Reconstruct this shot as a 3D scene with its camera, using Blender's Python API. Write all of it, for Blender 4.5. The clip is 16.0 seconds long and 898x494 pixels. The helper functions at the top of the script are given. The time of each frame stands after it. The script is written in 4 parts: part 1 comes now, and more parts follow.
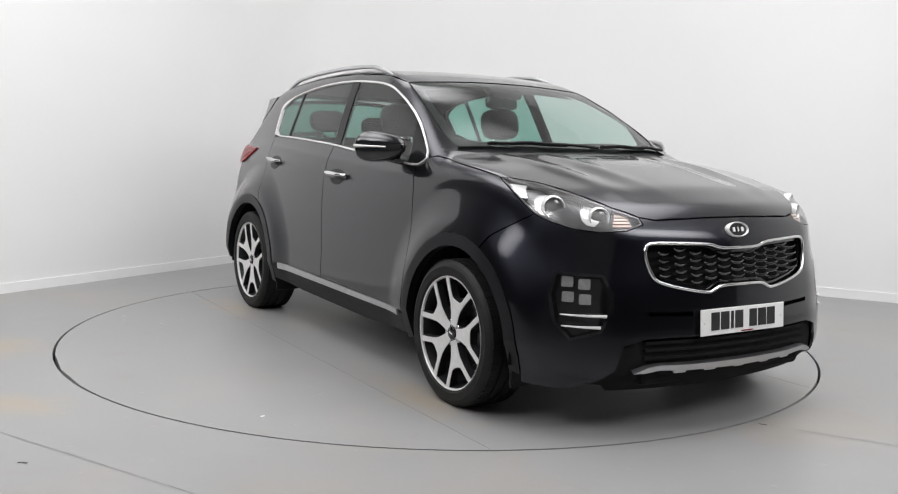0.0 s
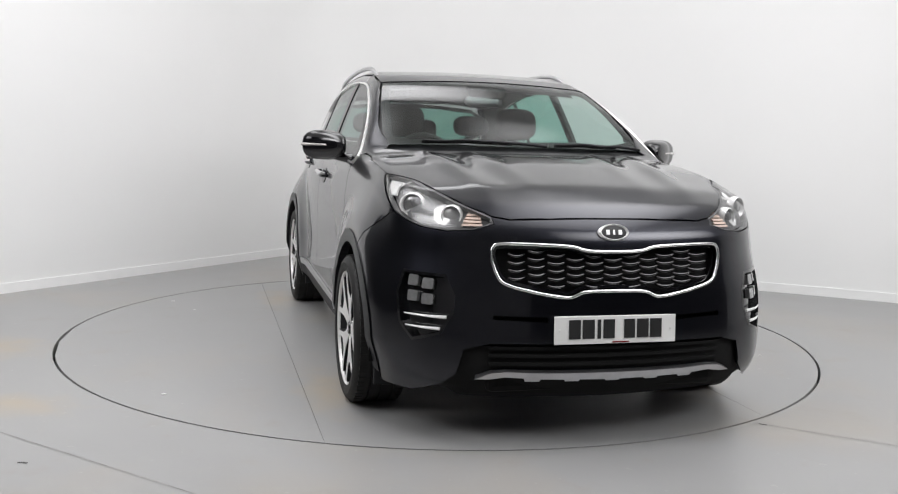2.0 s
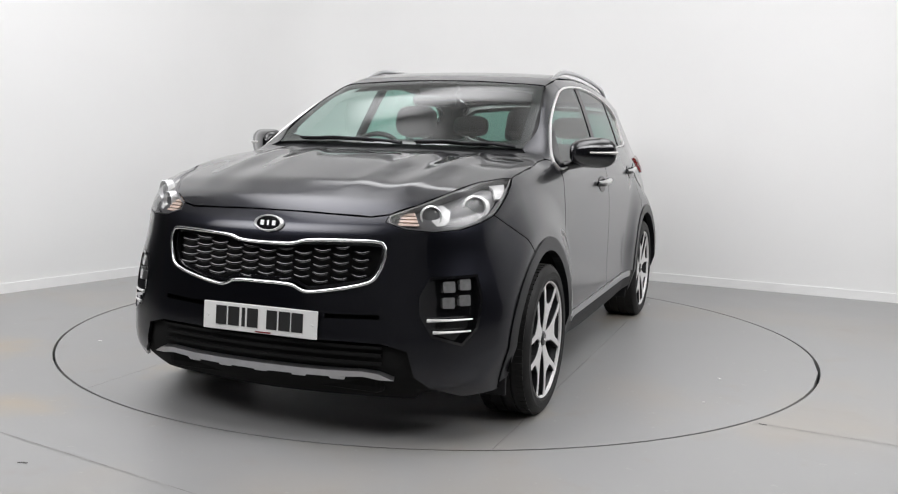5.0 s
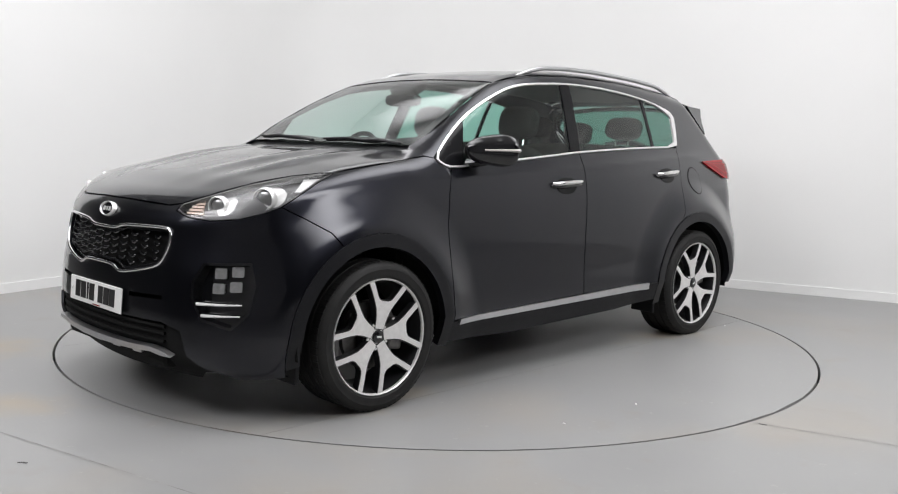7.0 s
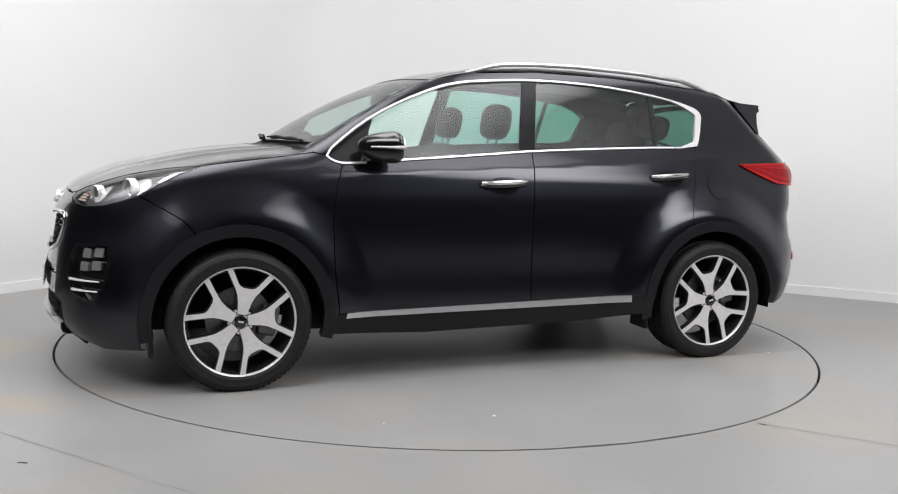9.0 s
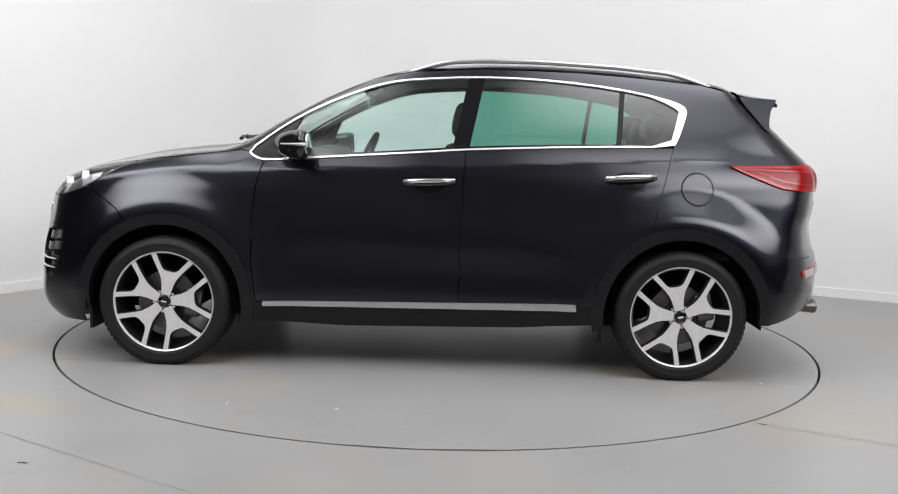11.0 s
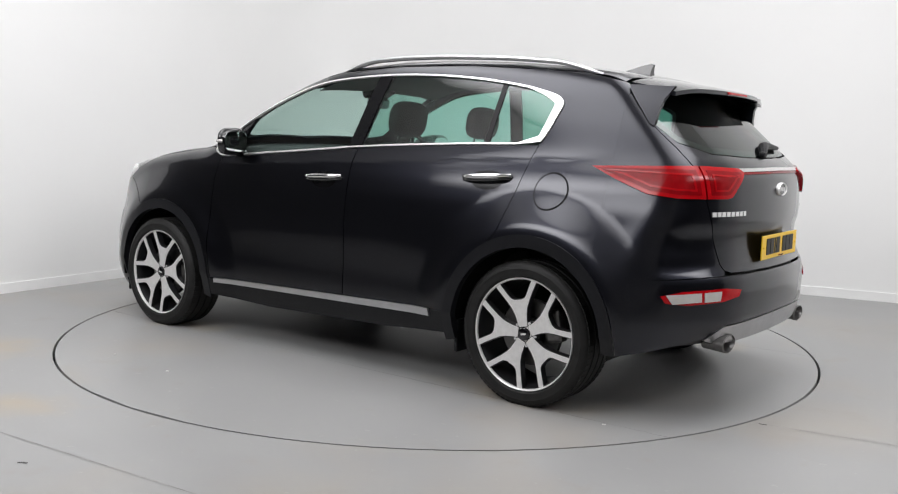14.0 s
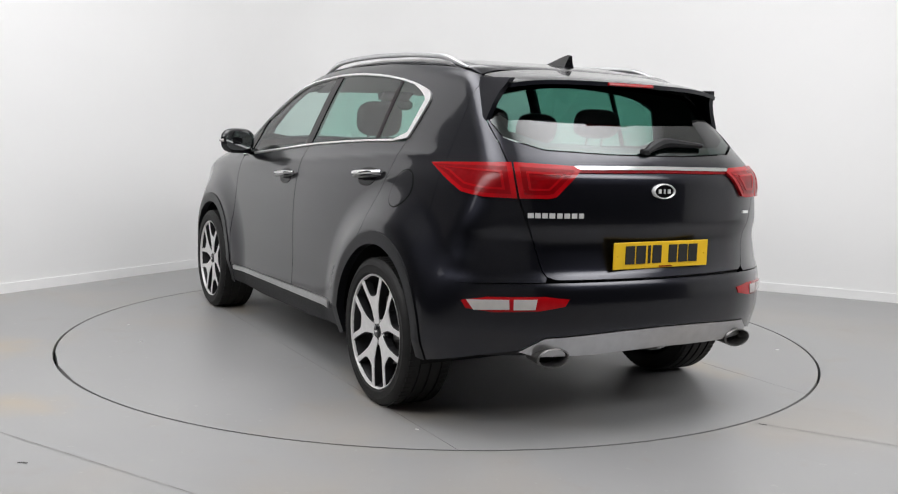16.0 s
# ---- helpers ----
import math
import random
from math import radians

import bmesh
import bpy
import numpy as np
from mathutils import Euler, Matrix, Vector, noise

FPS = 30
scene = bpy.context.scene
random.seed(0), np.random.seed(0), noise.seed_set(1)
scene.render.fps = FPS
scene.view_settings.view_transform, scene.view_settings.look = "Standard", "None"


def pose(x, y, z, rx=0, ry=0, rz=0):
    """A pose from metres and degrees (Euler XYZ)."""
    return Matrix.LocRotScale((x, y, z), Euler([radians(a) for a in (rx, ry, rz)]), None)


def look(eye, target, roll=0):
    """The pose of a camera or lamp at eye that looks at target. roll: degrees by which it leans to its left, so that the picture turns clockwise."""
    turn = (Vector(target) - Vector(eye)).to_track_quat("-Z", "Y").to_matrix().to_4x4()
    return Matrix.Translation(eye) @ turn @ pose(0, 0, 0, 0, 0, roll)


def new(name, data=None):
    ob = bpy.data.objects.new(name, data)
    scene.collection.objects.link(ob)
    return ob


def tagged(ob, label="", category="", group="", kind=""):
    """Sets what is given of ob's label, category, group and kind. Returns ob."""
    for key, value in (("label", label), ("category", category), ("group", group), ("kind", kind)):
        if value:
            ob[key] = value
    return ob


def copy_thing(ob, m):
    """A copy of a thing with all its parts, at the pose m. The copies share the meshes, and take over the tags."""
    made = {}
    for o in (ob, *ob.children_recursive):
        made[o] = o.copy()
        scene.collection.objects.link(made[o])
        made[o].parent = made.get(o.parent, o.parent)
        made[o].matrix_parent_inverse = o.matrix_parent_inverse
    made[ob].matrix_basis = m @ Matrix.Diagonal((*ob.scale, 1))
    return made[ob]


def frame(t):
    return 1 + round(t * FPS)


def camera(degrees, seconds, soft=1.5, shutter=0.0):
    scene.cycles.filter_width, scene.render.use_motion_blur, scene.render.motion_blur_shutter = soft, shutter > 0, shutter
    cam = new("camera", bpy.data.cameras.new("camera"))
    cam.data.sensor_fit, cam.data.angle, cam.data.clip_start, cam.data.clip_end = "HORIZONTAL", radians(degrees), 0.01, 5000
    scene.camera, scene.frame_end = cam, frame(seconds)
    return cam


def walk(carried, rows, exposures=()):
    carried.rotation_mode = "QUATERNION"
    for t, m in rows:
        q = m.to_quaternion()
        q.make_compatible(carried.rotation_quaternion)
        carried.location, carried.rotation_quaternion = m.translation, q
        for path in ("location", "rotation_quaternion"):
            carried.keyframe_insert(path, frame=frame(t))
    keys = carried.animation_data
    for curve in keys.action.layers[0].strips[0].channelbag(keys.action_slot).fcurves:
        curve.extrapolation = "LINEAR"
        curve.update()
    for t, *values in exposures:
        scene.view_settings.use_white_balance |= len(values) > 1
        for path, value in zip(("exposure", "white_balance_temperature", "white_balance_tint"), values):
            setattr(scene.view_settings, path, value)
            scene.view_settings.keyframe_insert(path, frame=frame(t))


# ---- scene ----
from mathutils.geometry import delaunay_2d_cdt

# ---- camera: it stands still ----
cam = camera(51.96, 16.0, soft=1.15)
EYE = pose(0, -5.737, 1.211, 90 - 6.676, 0, -0.492) @ pose(0, 0, 0, 0, 0, 1.651)
walk(cam, [(0.0, EYE), (16.0, EYE)])

# heading of the turntable, in degrees, second by second
TURN = [(0.0, -58.36), (0.5, -60.27), (1.0, -64.01), (1.5, -69.03), (2.0, -75.39), (2.5, -81.24), (3.0, -87.52), (3.5, -93.41),
        (4.0, -99.71), (4.5, -105.51), (5.5, -117.6), (6.3, -127.3), (7.0, -135.76), (7.5, -141.34), (8.0, -147.33), (8.5, -152.94), (9.0, -158.98),
        (9.8, -168.1), (10.7, -178.2), (11.5, -187.26), (12.0, -193.33), (12.5, -199.0), (13.0, -205.13), (13.5, -210.85),
        (14.0, -216.98), (14.5, -222.74), (15.0, -228.85), (15.5, -234.49), (16.0, -240.58)]
OX, OY = 0.065, 0.131          # the car's middle on the turntable
DISC = 2.243                   # the turntable's radius

# ---- light: a white photo booth under ceiling light panels ----
world = bpy.data.worlds.new("room_dark")
world.use_nodes = True
scene.world = world
world.node_tree.nodes["Background"].inputs[0].default_value = (0.9, 0.95, 1.0, 1)
world.node_tree.nodes["Background"].inputs[1].default_value = 0.02
scene.view_settings.exposure = 0.37


def area_lamp(name, x, y, z, sx, sy, watts, colour=(0.985, 0.978, 1.0), aim=None):
    d = bpy.data.lights.new(name, "AREA")
    d.shape, d.size, d.size_y, d.energy, d.color = "RECTANGLE", sx, sy, watts, colour
    # a diffuser panel: brightest in its middle, fading to its rim
    d.use_nodes = True
    nt = d.node_tree
    em = nt.nodes["Emission"]
    geo, cut = nt.nodes.new("ShaderNodeNewGeometry"), nt.nodes.new("ShaderNodeSeparateXYZ")
    nt.links.new(geo.outputs["Parametric"], cut.inputs[0])
    fades = []
    for axis in (0, 1):
        inv, mul = nt.nodes.new("ShaderNodeMath"), nt.nodes.new("ShaderNodeMath")
        inv.operation, inv.inputs[0].default_value, mul.operation = "SUBTRACT", 1.0, "MULTIPLY"
        nt.links.new(cut.outputs[axis], inv.inputs[1])
        nt.links.new(cut.outputs[axis], mul.inputs[0])
        nt.links.new(inv.outputs[0], mul.inputs[1])
        fades.append(mul)
    both_ways, gain = nt.nodes.new("ShaderNodeMath"), nt.nodes.new("ShaderNodeMath")
    both_ways.operation = gain.operation = "MULTIPLY"
    nt.links.new(fades[0].outputs[0], both_ways.inputs[0])
    nt.links.new(fades[1].outputs[0], both_ways.inputs[1])
    nt.links.new(both_ways.outputs[0], gain.inputs[0])
    gain.inputs[1].default_value = 36.0
    nt.links.new(gain.outputs[0], em.inputs["Strength"])
    ob = new(name, d)
    ob.matrix_world = look((x, y, z), aim) if aim else pose(x, y, z)
    return ob


HEIGHT = 4.2                   # the ceiling

# two soft boxes high beside the camera, aimed at the booth's walls
area_lamp("soft_box", -3.5, -3.6, 3.35, 4.8, 1.8, 92, aim=(-0.9, 3.0, 0.9))
area_lamp("soft_box", 3.9, -3.8, 3.35, 4.8, 1.8, 92, aim=(0.9, 2.6, 0.9))
area_lamp("ceiling_lamp", -1.65, -1.4, HEIGHT - 0.06, 2.5, 5.2, 84)
area_lamp("ceiling_lamp", 1.90, -1.4, HEIGHT - 0.06, 3.0, 5.2, 88)
# weak fill lamp added out of view, to lift the back of the walls
area_lamp("ceiling_lamp", -0.5, 2.0, HEIGHT - 0.06, 2.6, 1.4, 12)


# ---- materials ----
def mat(name, base, rough=0.5, metal=0.0, spec=0.5, coat=0.0, vary=0.12, scale=8.0, bump=0.0, bump_scale=120.0, trans=0.0,
        rough_vary=0.0):
    m = bpy.data.materials.new(name)
    m.use_nodes = True
    nt = m.node_tree
    b = nt.nodes["Principled BSDF"]
    L = nt.links.new
    geo = nt.nodes.new("ShaderNodeTexCoord")
    n = nt.nodes.new("ShaderNodeTexNoise")
    n.inputs["Scale"].default_value, n.inputs["Detail"].default_value = scale, 6
    L(geo.outputs["Object"], n.inputs["Vector"])
    ramp = nt.nodes.new("ShaderNodeMapRange")
    ramp.inputs["From Min"].default_value, ramp.inputs["From Max"].default_value = 0.3, 0.7
    ramp.inputs["To Min"].default_value, ramp.inputs["To Max"].default_value = 1 - vary, 1 + vary
    L(n.outputs["Fac"], ramp.inputs["Value"])
    mul = nt.nodes.new("ShaderNodeVectorMath")
    mul.operation = "MULTIPLY"
    mul.inputs[0].default_value = base
    L(ramp.outputs["Result"], mul.inputs[1])
    L(mul.outputs["Vector"], b.inputs["Base Color"])
    b.inputs["Roughness"].default_value, b.inputs["Metallic"].default_value = rough, metal
    b.inputs["Specular IOR Level"].default_value = spec
    b.inputs["Coat Weight"].default_value, b.inputs["Coat Roughness"].default_value = coat, 0.065
    b.inputs["Transmission Weight"].default_value = trans
    if rough_vary:
        rv = nt.nodes.new("ShaderNodeMapRange")
        rv.inputs["To Min"].default_value, rv.inputs["To Max"].default_value = max(0.02, rough - rough_vary), rough + rough_vary
        L(n.outputs["Fac"], rv.inputs["Value"])
        L(rv.outputs["Result"], b.inputs["Roughness"])
    if bump:
        n2 = nt.nodes.new("ShaderNodeTexNoise")
        n2.inputs["Scale"].default_value, n2.inputs["Detail"].default_value = bump_scale, 3
        L(geo.outputs["Object"], n2.inputs["Vector"])
        bp = nt.nodes.new("ShaderNodeBump")
        bp.inputs["Strength"].default_value, bp.inputs["Distance"].default_value = bump, 0.002
        L(n2.outputs["Fac"], bp.inputs["Height"])
        L(bp.outputs["Normal"], b.inputs["Normal"])
    return m


def pane_mat(name, tint, ior=1.5, rough=0.0):
    """Thin tinted glass: tinted light goes through, gloss rises at a slant."""
    m = bpy.data.materials.new(name)
    m.use_nodes = True
    nt = m.node_tree
    nt.nodes.clear()
    out = nt.nodes.new("ShaderNodeOutputMaterial")
    mix, tr, gl, lw, pw, ma = (nt.nodes.new(k) for k in ("ShaderNodeMixShader", "ShaderNodeBsdfTransparent", "ShaderNodeBsdfGlossy",
                                                        "ShaderNodeLayerWeight", "ShaderNodeMath", "ShaderNodeMath"))
    tr.inputs[0].default_value = (*tint, 1)
    gl.inputs["Roughness"].default_value = rough
    lw.inputs["Blend"].default_value = 0.5
    f0 = ((ior - 1) / (ior + 1)) ** 2 * 2
    pw.operation, pw.inputs[1].default_value = "POWER", 5.0
    ma.operation, ma.inputs[1].default_value, ma.inputs[2].default_value = "MULTIPLY_ADD", 1 - f0, f0
    for a, c in ((lw.outputs["Facing"], pw.inputs[0]), (pw.outputs[0], ma.inputs[0]), (ma.outputs[0], mix.inputs[0]), (tr.outputs[0], mix.inputs[1]),
                 (gl.outputs[0], mix.inputs[2]), (mix.outputs[0], out.inputs[0])):
        nt.links.new(a, c)
    return m


PAINT = mat("car_paint", (0.0185, 0.0192, 0.0250), 0.33, 1.0, 0.1, coat=1.0, vary=0.25, scale=1400)
PAINT.node_tree.nodes["Principled BSDF"].inputs["Coat Roughness"].default_value = 0.04
PAINT.node_tree.nodes["Principled BSDF"].inputs["Coat IOR"].default_value = 1.43
GLOSS_BLACK = mat("gloss_black", (0.006, 0.006, 0.007), 0.08, coat=0.6, vary=0.1)
PLASTIC = mat("black_plastic", (0.009, 0.0092, 0.0105), 0.48, spec=0.25, vary=0.12, scale=30, bump=0.15, bump_scale=900)
ARCH_TRIM = mat("satin_grey_trim", (0.0085, 0.0087, 0.0105), 0.34, spec=0.28, vary=0.12, scale=40)
PILLAR = mat("pillar_film", (0.007, 0.007, 0.008), 0.14, spec=0.18, vary=0.1, scale=30)
DEEP = mat("dark_cavity", (0.006, 0.006, 0.006), 0.8, spec=0.2)
RUBBER = mat("tyre_rubber", (0.011, 0.0108, 0.0105), 0.6, spec=0.3, vary=0.25, scale=14, bump=0.2, bump_scale=400)
BRIGHT = mat("bright_trim", (0.88, 0.87, 0.86), 0.34, 0.8, vary=0.03)
CHROME = mat("chrome", (0.80, 0.80, 0.80), 0.12, 1.0, vary=0.03)
SATIN = mat("satin_silver", (0.50, 0.50, 0.51), 0.34, 1.0, vary=0.06, scale=20)
RAIL = mat("rail_silver", (0.62, 0.62, 0.63), 0.3, 1.0, vary=0.05, scale=20)
ALLOY = mat("machined_alloy", (0.78, 0.77, 0.76), 0.34, 0.35, vary=0.05, scale=60, bump=0.05, bump_scale=700)
ALLOY_DARK = mat("alloy_grey_paint", (0.014, 0.014, 0.015), 0.4, 0.0, 0.3, vary=0.15, scale=25)
STEEL = mat("brake_steel", (0.17, 0.165, 0.16), 0.40, 0.9, vary=0.2, scale=40)
SEAT = mat("seat_leather", (0.020, 0.019, 0.018), 0.55, spec=0.25, vary=0.2, scale=25)
TRIM = mat("cabin_trim", (0.035, 0.035, 0.036), 0.6, vary=0.15, scale=20)
LINER = mat("headliner_cloth", (0.22, 0.215, 0.205), 0.9, vary=0.08, scale=60)
RED = mat("red_lens", (0.36, 0.003, 0.006), 0.2, spec=0.12, coat=0.6, vary=0.10, scale=30)
RED_DEEP = mat("red_lens_deep", (0.21, 0.001, 0.003), 0.2, spec=0.3, vary=0.15, scale=30)
RED_DARK = mat("red_lens_dark", (0.17, 0.002, 0.004), 0.2, spec=0.12, coat=0.1, vary=0.15, scale=30)
CLEAR_LENS = mat("clear_lens", (0.46, 0.44, 0.42), 0.18, coat=0.5, vary=0.06, scale=20)
AMBER = mat("amber_lens", (0.74, 0.58, 0.49), 0.2, coat=0.6, vary=0.12, scale=40)
LAMP_SILVER = mat("lamp_reflector", (0.85, 0.85, 0.84), 0.25, 0.35, vary=0.10, scale=30)
LAMP_GREY = mat("lamp_bezel", (0.11, 0.11, 0.112), 0.35, 0.2, vary=0.12, scale=30)
LENS = mat("lamp_lens", (0.22, 0.22, 0.225), 0.12, 0.5, coat=0.8, vary=0.2, scale=18)
LED = mat("led_lens", (0.34, 0.34, 0.34), 0.2, 0.6, coat=0.8, vary=0.15, scale=60)
PLATE_W = mat("plate_white", (0.80, 0.80, 0.78), 0.35, vary=0.04)
PLATE_Y = mat("plate_yellow", (0.80, 0.50, 0.015), 0.35, vary=0.04)
INK = mat("plate_black", (0.012, 0.012, 0.012), 0.5, vary=0.05)
GLASS = pane_mat("front_glass", (0.80, 0.94, 0.90), 1.45)
SCREEN = pane_mat("windscreen_glass", (0.72, 0.84, 0.80), 1.72)
PRIVACY = pane_mat("privacy_glass", (0.36, 0.66, 0.57), 1.58)
REAR_PANE = pane_mat("rear_glass", (0.20, 0.38, 0.33), 1.62)
COVER = pane_mat("lamp_cover", (0.93, 0.93, 0.93), 1.4)
MIRROR = mat("mirror_silver", (0.85, 0.87, 0.87), 0.03, 1.0, vary=0.01)
WALL = mat("white_wall_paint", (0.80, 0.80, 0.79), 0.75, vary=0.012, scale=1.2, bump=0.06, bump_scale=160)
CEIL = mat("ceiling_paint", (0.80, 0.80, 0.79), 0.85, vary=0.02, scale=1.5)
SKIRT = mat("skirting_white", (0.84, 0.84, 0.83), 0.45, vary=0.02, scale=4)
GREY_WALL = mat("grey_workshop_wall", (0.55, 0.55, 0.56), 0.8, vary=0.10, scale=1.0)
DARK_WALL = mat("dark_workshop_wall", (0.03, 0.03, 0.032), 0.8, vary=0.15, scale=1.0)


def floor_mat(name, disc):
    """Worn light-grey floor paint: cloudy wear, tan stains, scuffs."""
    m = mat(name, (0.295, 0.295, 0.291), 0.36, spec=0.32, vary=0.05, scale=1.6, bump=0.05, bump_scale=60, rough_vary=0.10)
    nt = m.node_tree
    b = nt.nodes["Principled BSDF"]
    co = nt.nodes.new("ShaderNodeTexCoord")
    src = b.inputs["Base Color"].links[0].from_socket

    def stain(scale, lo, hi, colour, amount, seed, sock):
        n = nt.nodes.new("ShaderNodeTexNoise")
        n.inputs["Scale"].default_value, n.inputs["Detail"].default_value, n.inputs["Roughness"].default_value = scale, 5, 0.55
        off = nt.nodes.new("ShaderNodeVectorMath")
        off.inputs[1].default_value = (seed, seed * 0.7, 0)
        nt.links.new(co.outputs["Object"], off.inputs[0])
        nt.links.new(off.outputs[0], n.inputs["Vector"])
        r = nt.nodes.new("ShaderNodeMapRange")
        r.inputs["From Min"].default_value, r.inputs["From Max"].default_value, r.inputs["To Max"].default_value = lo, hi, amount
        nt.links.new(n.outputs["Fac"], r.inputs["Value"])
        mx = nt.nodes.new("ShaderNodeMix")
        mx.data_type = "RGBA"
        nt.links.new(r.outputs["Result"], mx.inputs[0])
        nt.links.new(sock, mx.inputs[6])
        mx.inputs[7].default_value = (*colour, 1)
        return mx.outputs[2]

    s = stain(0.9, 0.52, 0.74, (0.36, 0.30, 0.22), 0.30, 3.1 if disc else 7.7, src)

    def blot(x, y, rx, ry, amount, sock):
        """One worn tan patch with a ragged rim."""
        at = nt.nodes.new("ShaderNodeMapping")
        at.vector_type = "TEXTURE"
        at.inputs["Location"].default_value, at.inputs["Scale"].default_value = (x, y, 0), (rx, ry, 1)
        nt.links.new(co.outputs["Object"], at.inputs["Vector"])
        far = nt.nodes.new("ShaderNodeVectorMath")
        far.operation = "LENGTH"
        nt.links.new(at.outputs["Vector"], far.inputs[0])
        n = nt.nodes.new("ShaderNodeTexNoise")
        n.inputs["Scale"].default_value, n.inputs["Detail"].default_value = 6, 6
        nt.links.new(co.outputs["Object"], n.inputs["Vector"])
        rag = nt.nodes.new("ShaderNodeMath")
        rag.operation = "MULTIPLY_ADD"
        rag.inputs[1].default_value = 1.6
        nt.links.new(n.outputs["Fac"], rag.inputs[0])
        nt.links.new(far.outputs["Value"], rag.inputs[2])
        r = nt.nodes.new("ShaderNodeMapRange")
        r.inputs["From Min"].default_value, r.inputs["From Max"].default_value = 0.7, 1.75
        r.inputs["To Min"].default_value, r.inputs["To Max"].default_value = amount, 0.0
        nt.links.new(rag.outputs[0], r.inputs["Value"])
        mx = nt.nodes.new("ShaderNodeMix")
        mx.data_type = "RGBA"
        nt.links.new(r.outputs["Result"], mx.inputs[0])
        nt.links.new(sock, mx.inputs[6])
        mx.inputs[7].default_value = (0.37, 0.31, 0.22, 1)
        return mx.outputs[2]

    for x, y, rx, ry in (((1.3, 0.9, 0.5, 0.22), (1.25, -0.85, 0.5, 0.2), (-1.2, 0.9, 0.6, 0.25), (-1.3, -0.9, 0.5, 0.2)) if disc
                         else ((-2.45, -0.75, 0.40, 0.35), (-1.85, -1.80, 0.38, 0.22))):
        s = blot(x, y, rx, ry, 0.7, s)
    s = stain(3.5, 0.60, 0.74, (0.28, 0.25, 0.21), 0.35, 1.3, s)
    s = stain(22.0, 0.66, 0.74, (0.46, 0.45, 0.43), 0.30, 5.2, s)
    nt.links.new(s, b.inputs["Base Color"])
    return m


FLOOR = floor_mat("grey_floor_paint", False)
DISC_PAINT = floor_mat("grey_turntable_paint", True)


# ---- mesh building ----
class Geo:
    """Vertices, faces and, where known, smooth normals (zero: left to Blender)."""

    def __init__(self, v=(), f=(), n=None):
        self.v = np.array(v, float).reshape(-1, 3)
        self.f = [tuple(q) for q in f]
        self.n = np.zeros_like(self.v) if n is None else np.array(n, float)

    def __add__(self, o):
        k = len(self.v)
        return Geo(np.vstack([self.v, o.v]), self.f + [tuple(i + k for i in q) for q in o.f], np.vstack([self.n, o.n]))

    def mirrored(self):
        s = np.array([1, -1, 1])
        return Geo(self.v * s, [q[::-1] for q in self.f], self.n * s)

    def moved(self, m):
        r = np.array(m.to_3x3())
        return Geo(self.v @ r.T + np.array(m.translation), self.f, self.n @ r.T)

    def mesh(self, name):
        me = bpy.data.meshes.new(name)
        me.from_pydata(self.v.tolist(), [], self.f)
        me.update()
        if np.abs(self.n).sum() > 0:
            me.shade_smooth()
            me.normals_split_custom_set_from_vertices(self.n.tolist())
        return me


def part(name, shape, material, parent, label="", at=None, smooth=None):
    """One mesh under a thing or a part; shape: Geo, bmesh or mesh."""
    if isinstance(shape, Geo):
        me = shape.mesh(name)
    elif isinstance(shape, bpy.types.Mesh):
        me = shape
    else:
        me = bpy.data.meshes.new(name)
        shape.to_mesh(me)
        shape.free()
    if not me.materials:
        me.materials.append(material)
    if smooth:
        for p in me.polygons:
            p.use_smooth = True
        me.set_sharp_from_angle(angle=radians(smooth))
    ob = new(name, me)
    ob.parent = parent
    if at is not None:
        ob.matrix_basis = at
    if label:
        tagged(ob, label)
    return ob


def box(sx, sy, sz, bevel=0.01, seg=2, at=None):
    bm = bmesh.new()
    bmesh.ops.create_cube(bm, size=1, matrix=Matrix.Diagonal((sx, sy, sz, 1)))
    if bevel:
        bmesh.ops.bevel(bm, geom=list(bm.edges), offset=bevel, segments=seg, affect="EDGES", profile=0.5)
    if at is not None:
        bm.transform(at)
    return bm


def soft_box(sx, sy, sz, power=3.5, at=None, seg=14):
    """A cushion: a rounded block with bulging faces."""
    bm = bmesh.new()
    bmesh.ops.create_uvsphere(bm, u_segments=seg * 2, v_segments=seg, radius=1)
    for v in bm.verts:
        c = v.co
        k = (abs(c.x) ** power + abs(c.y) ** power + abs(c.z) ** power) ** (-1 / power)
        v.co = Vector((c.x * k * sx / 2, c.y * k * sy / 2, c.z * k * sz / 2))
    if at is not None:
        bm.transform(at)
    return bm


def lathe(profile, n=48):
    """Turn (radius, y) pairs round the y axis."""
    v, f = [], []
    for i in range(n):
        a = 2 * math.pi * i / n
        for r, y in profile:
            v.append((r * math.cos(a), y, r * math.sin(a)))
    k = len(profile)
    for i in range(n):
        j = (i + 1) % n
        for q in range(k - 1):
            f.append((i * k + q, i * k + q + 1, j * k + q + 1, j * k + q))
    return Geo(v, f)


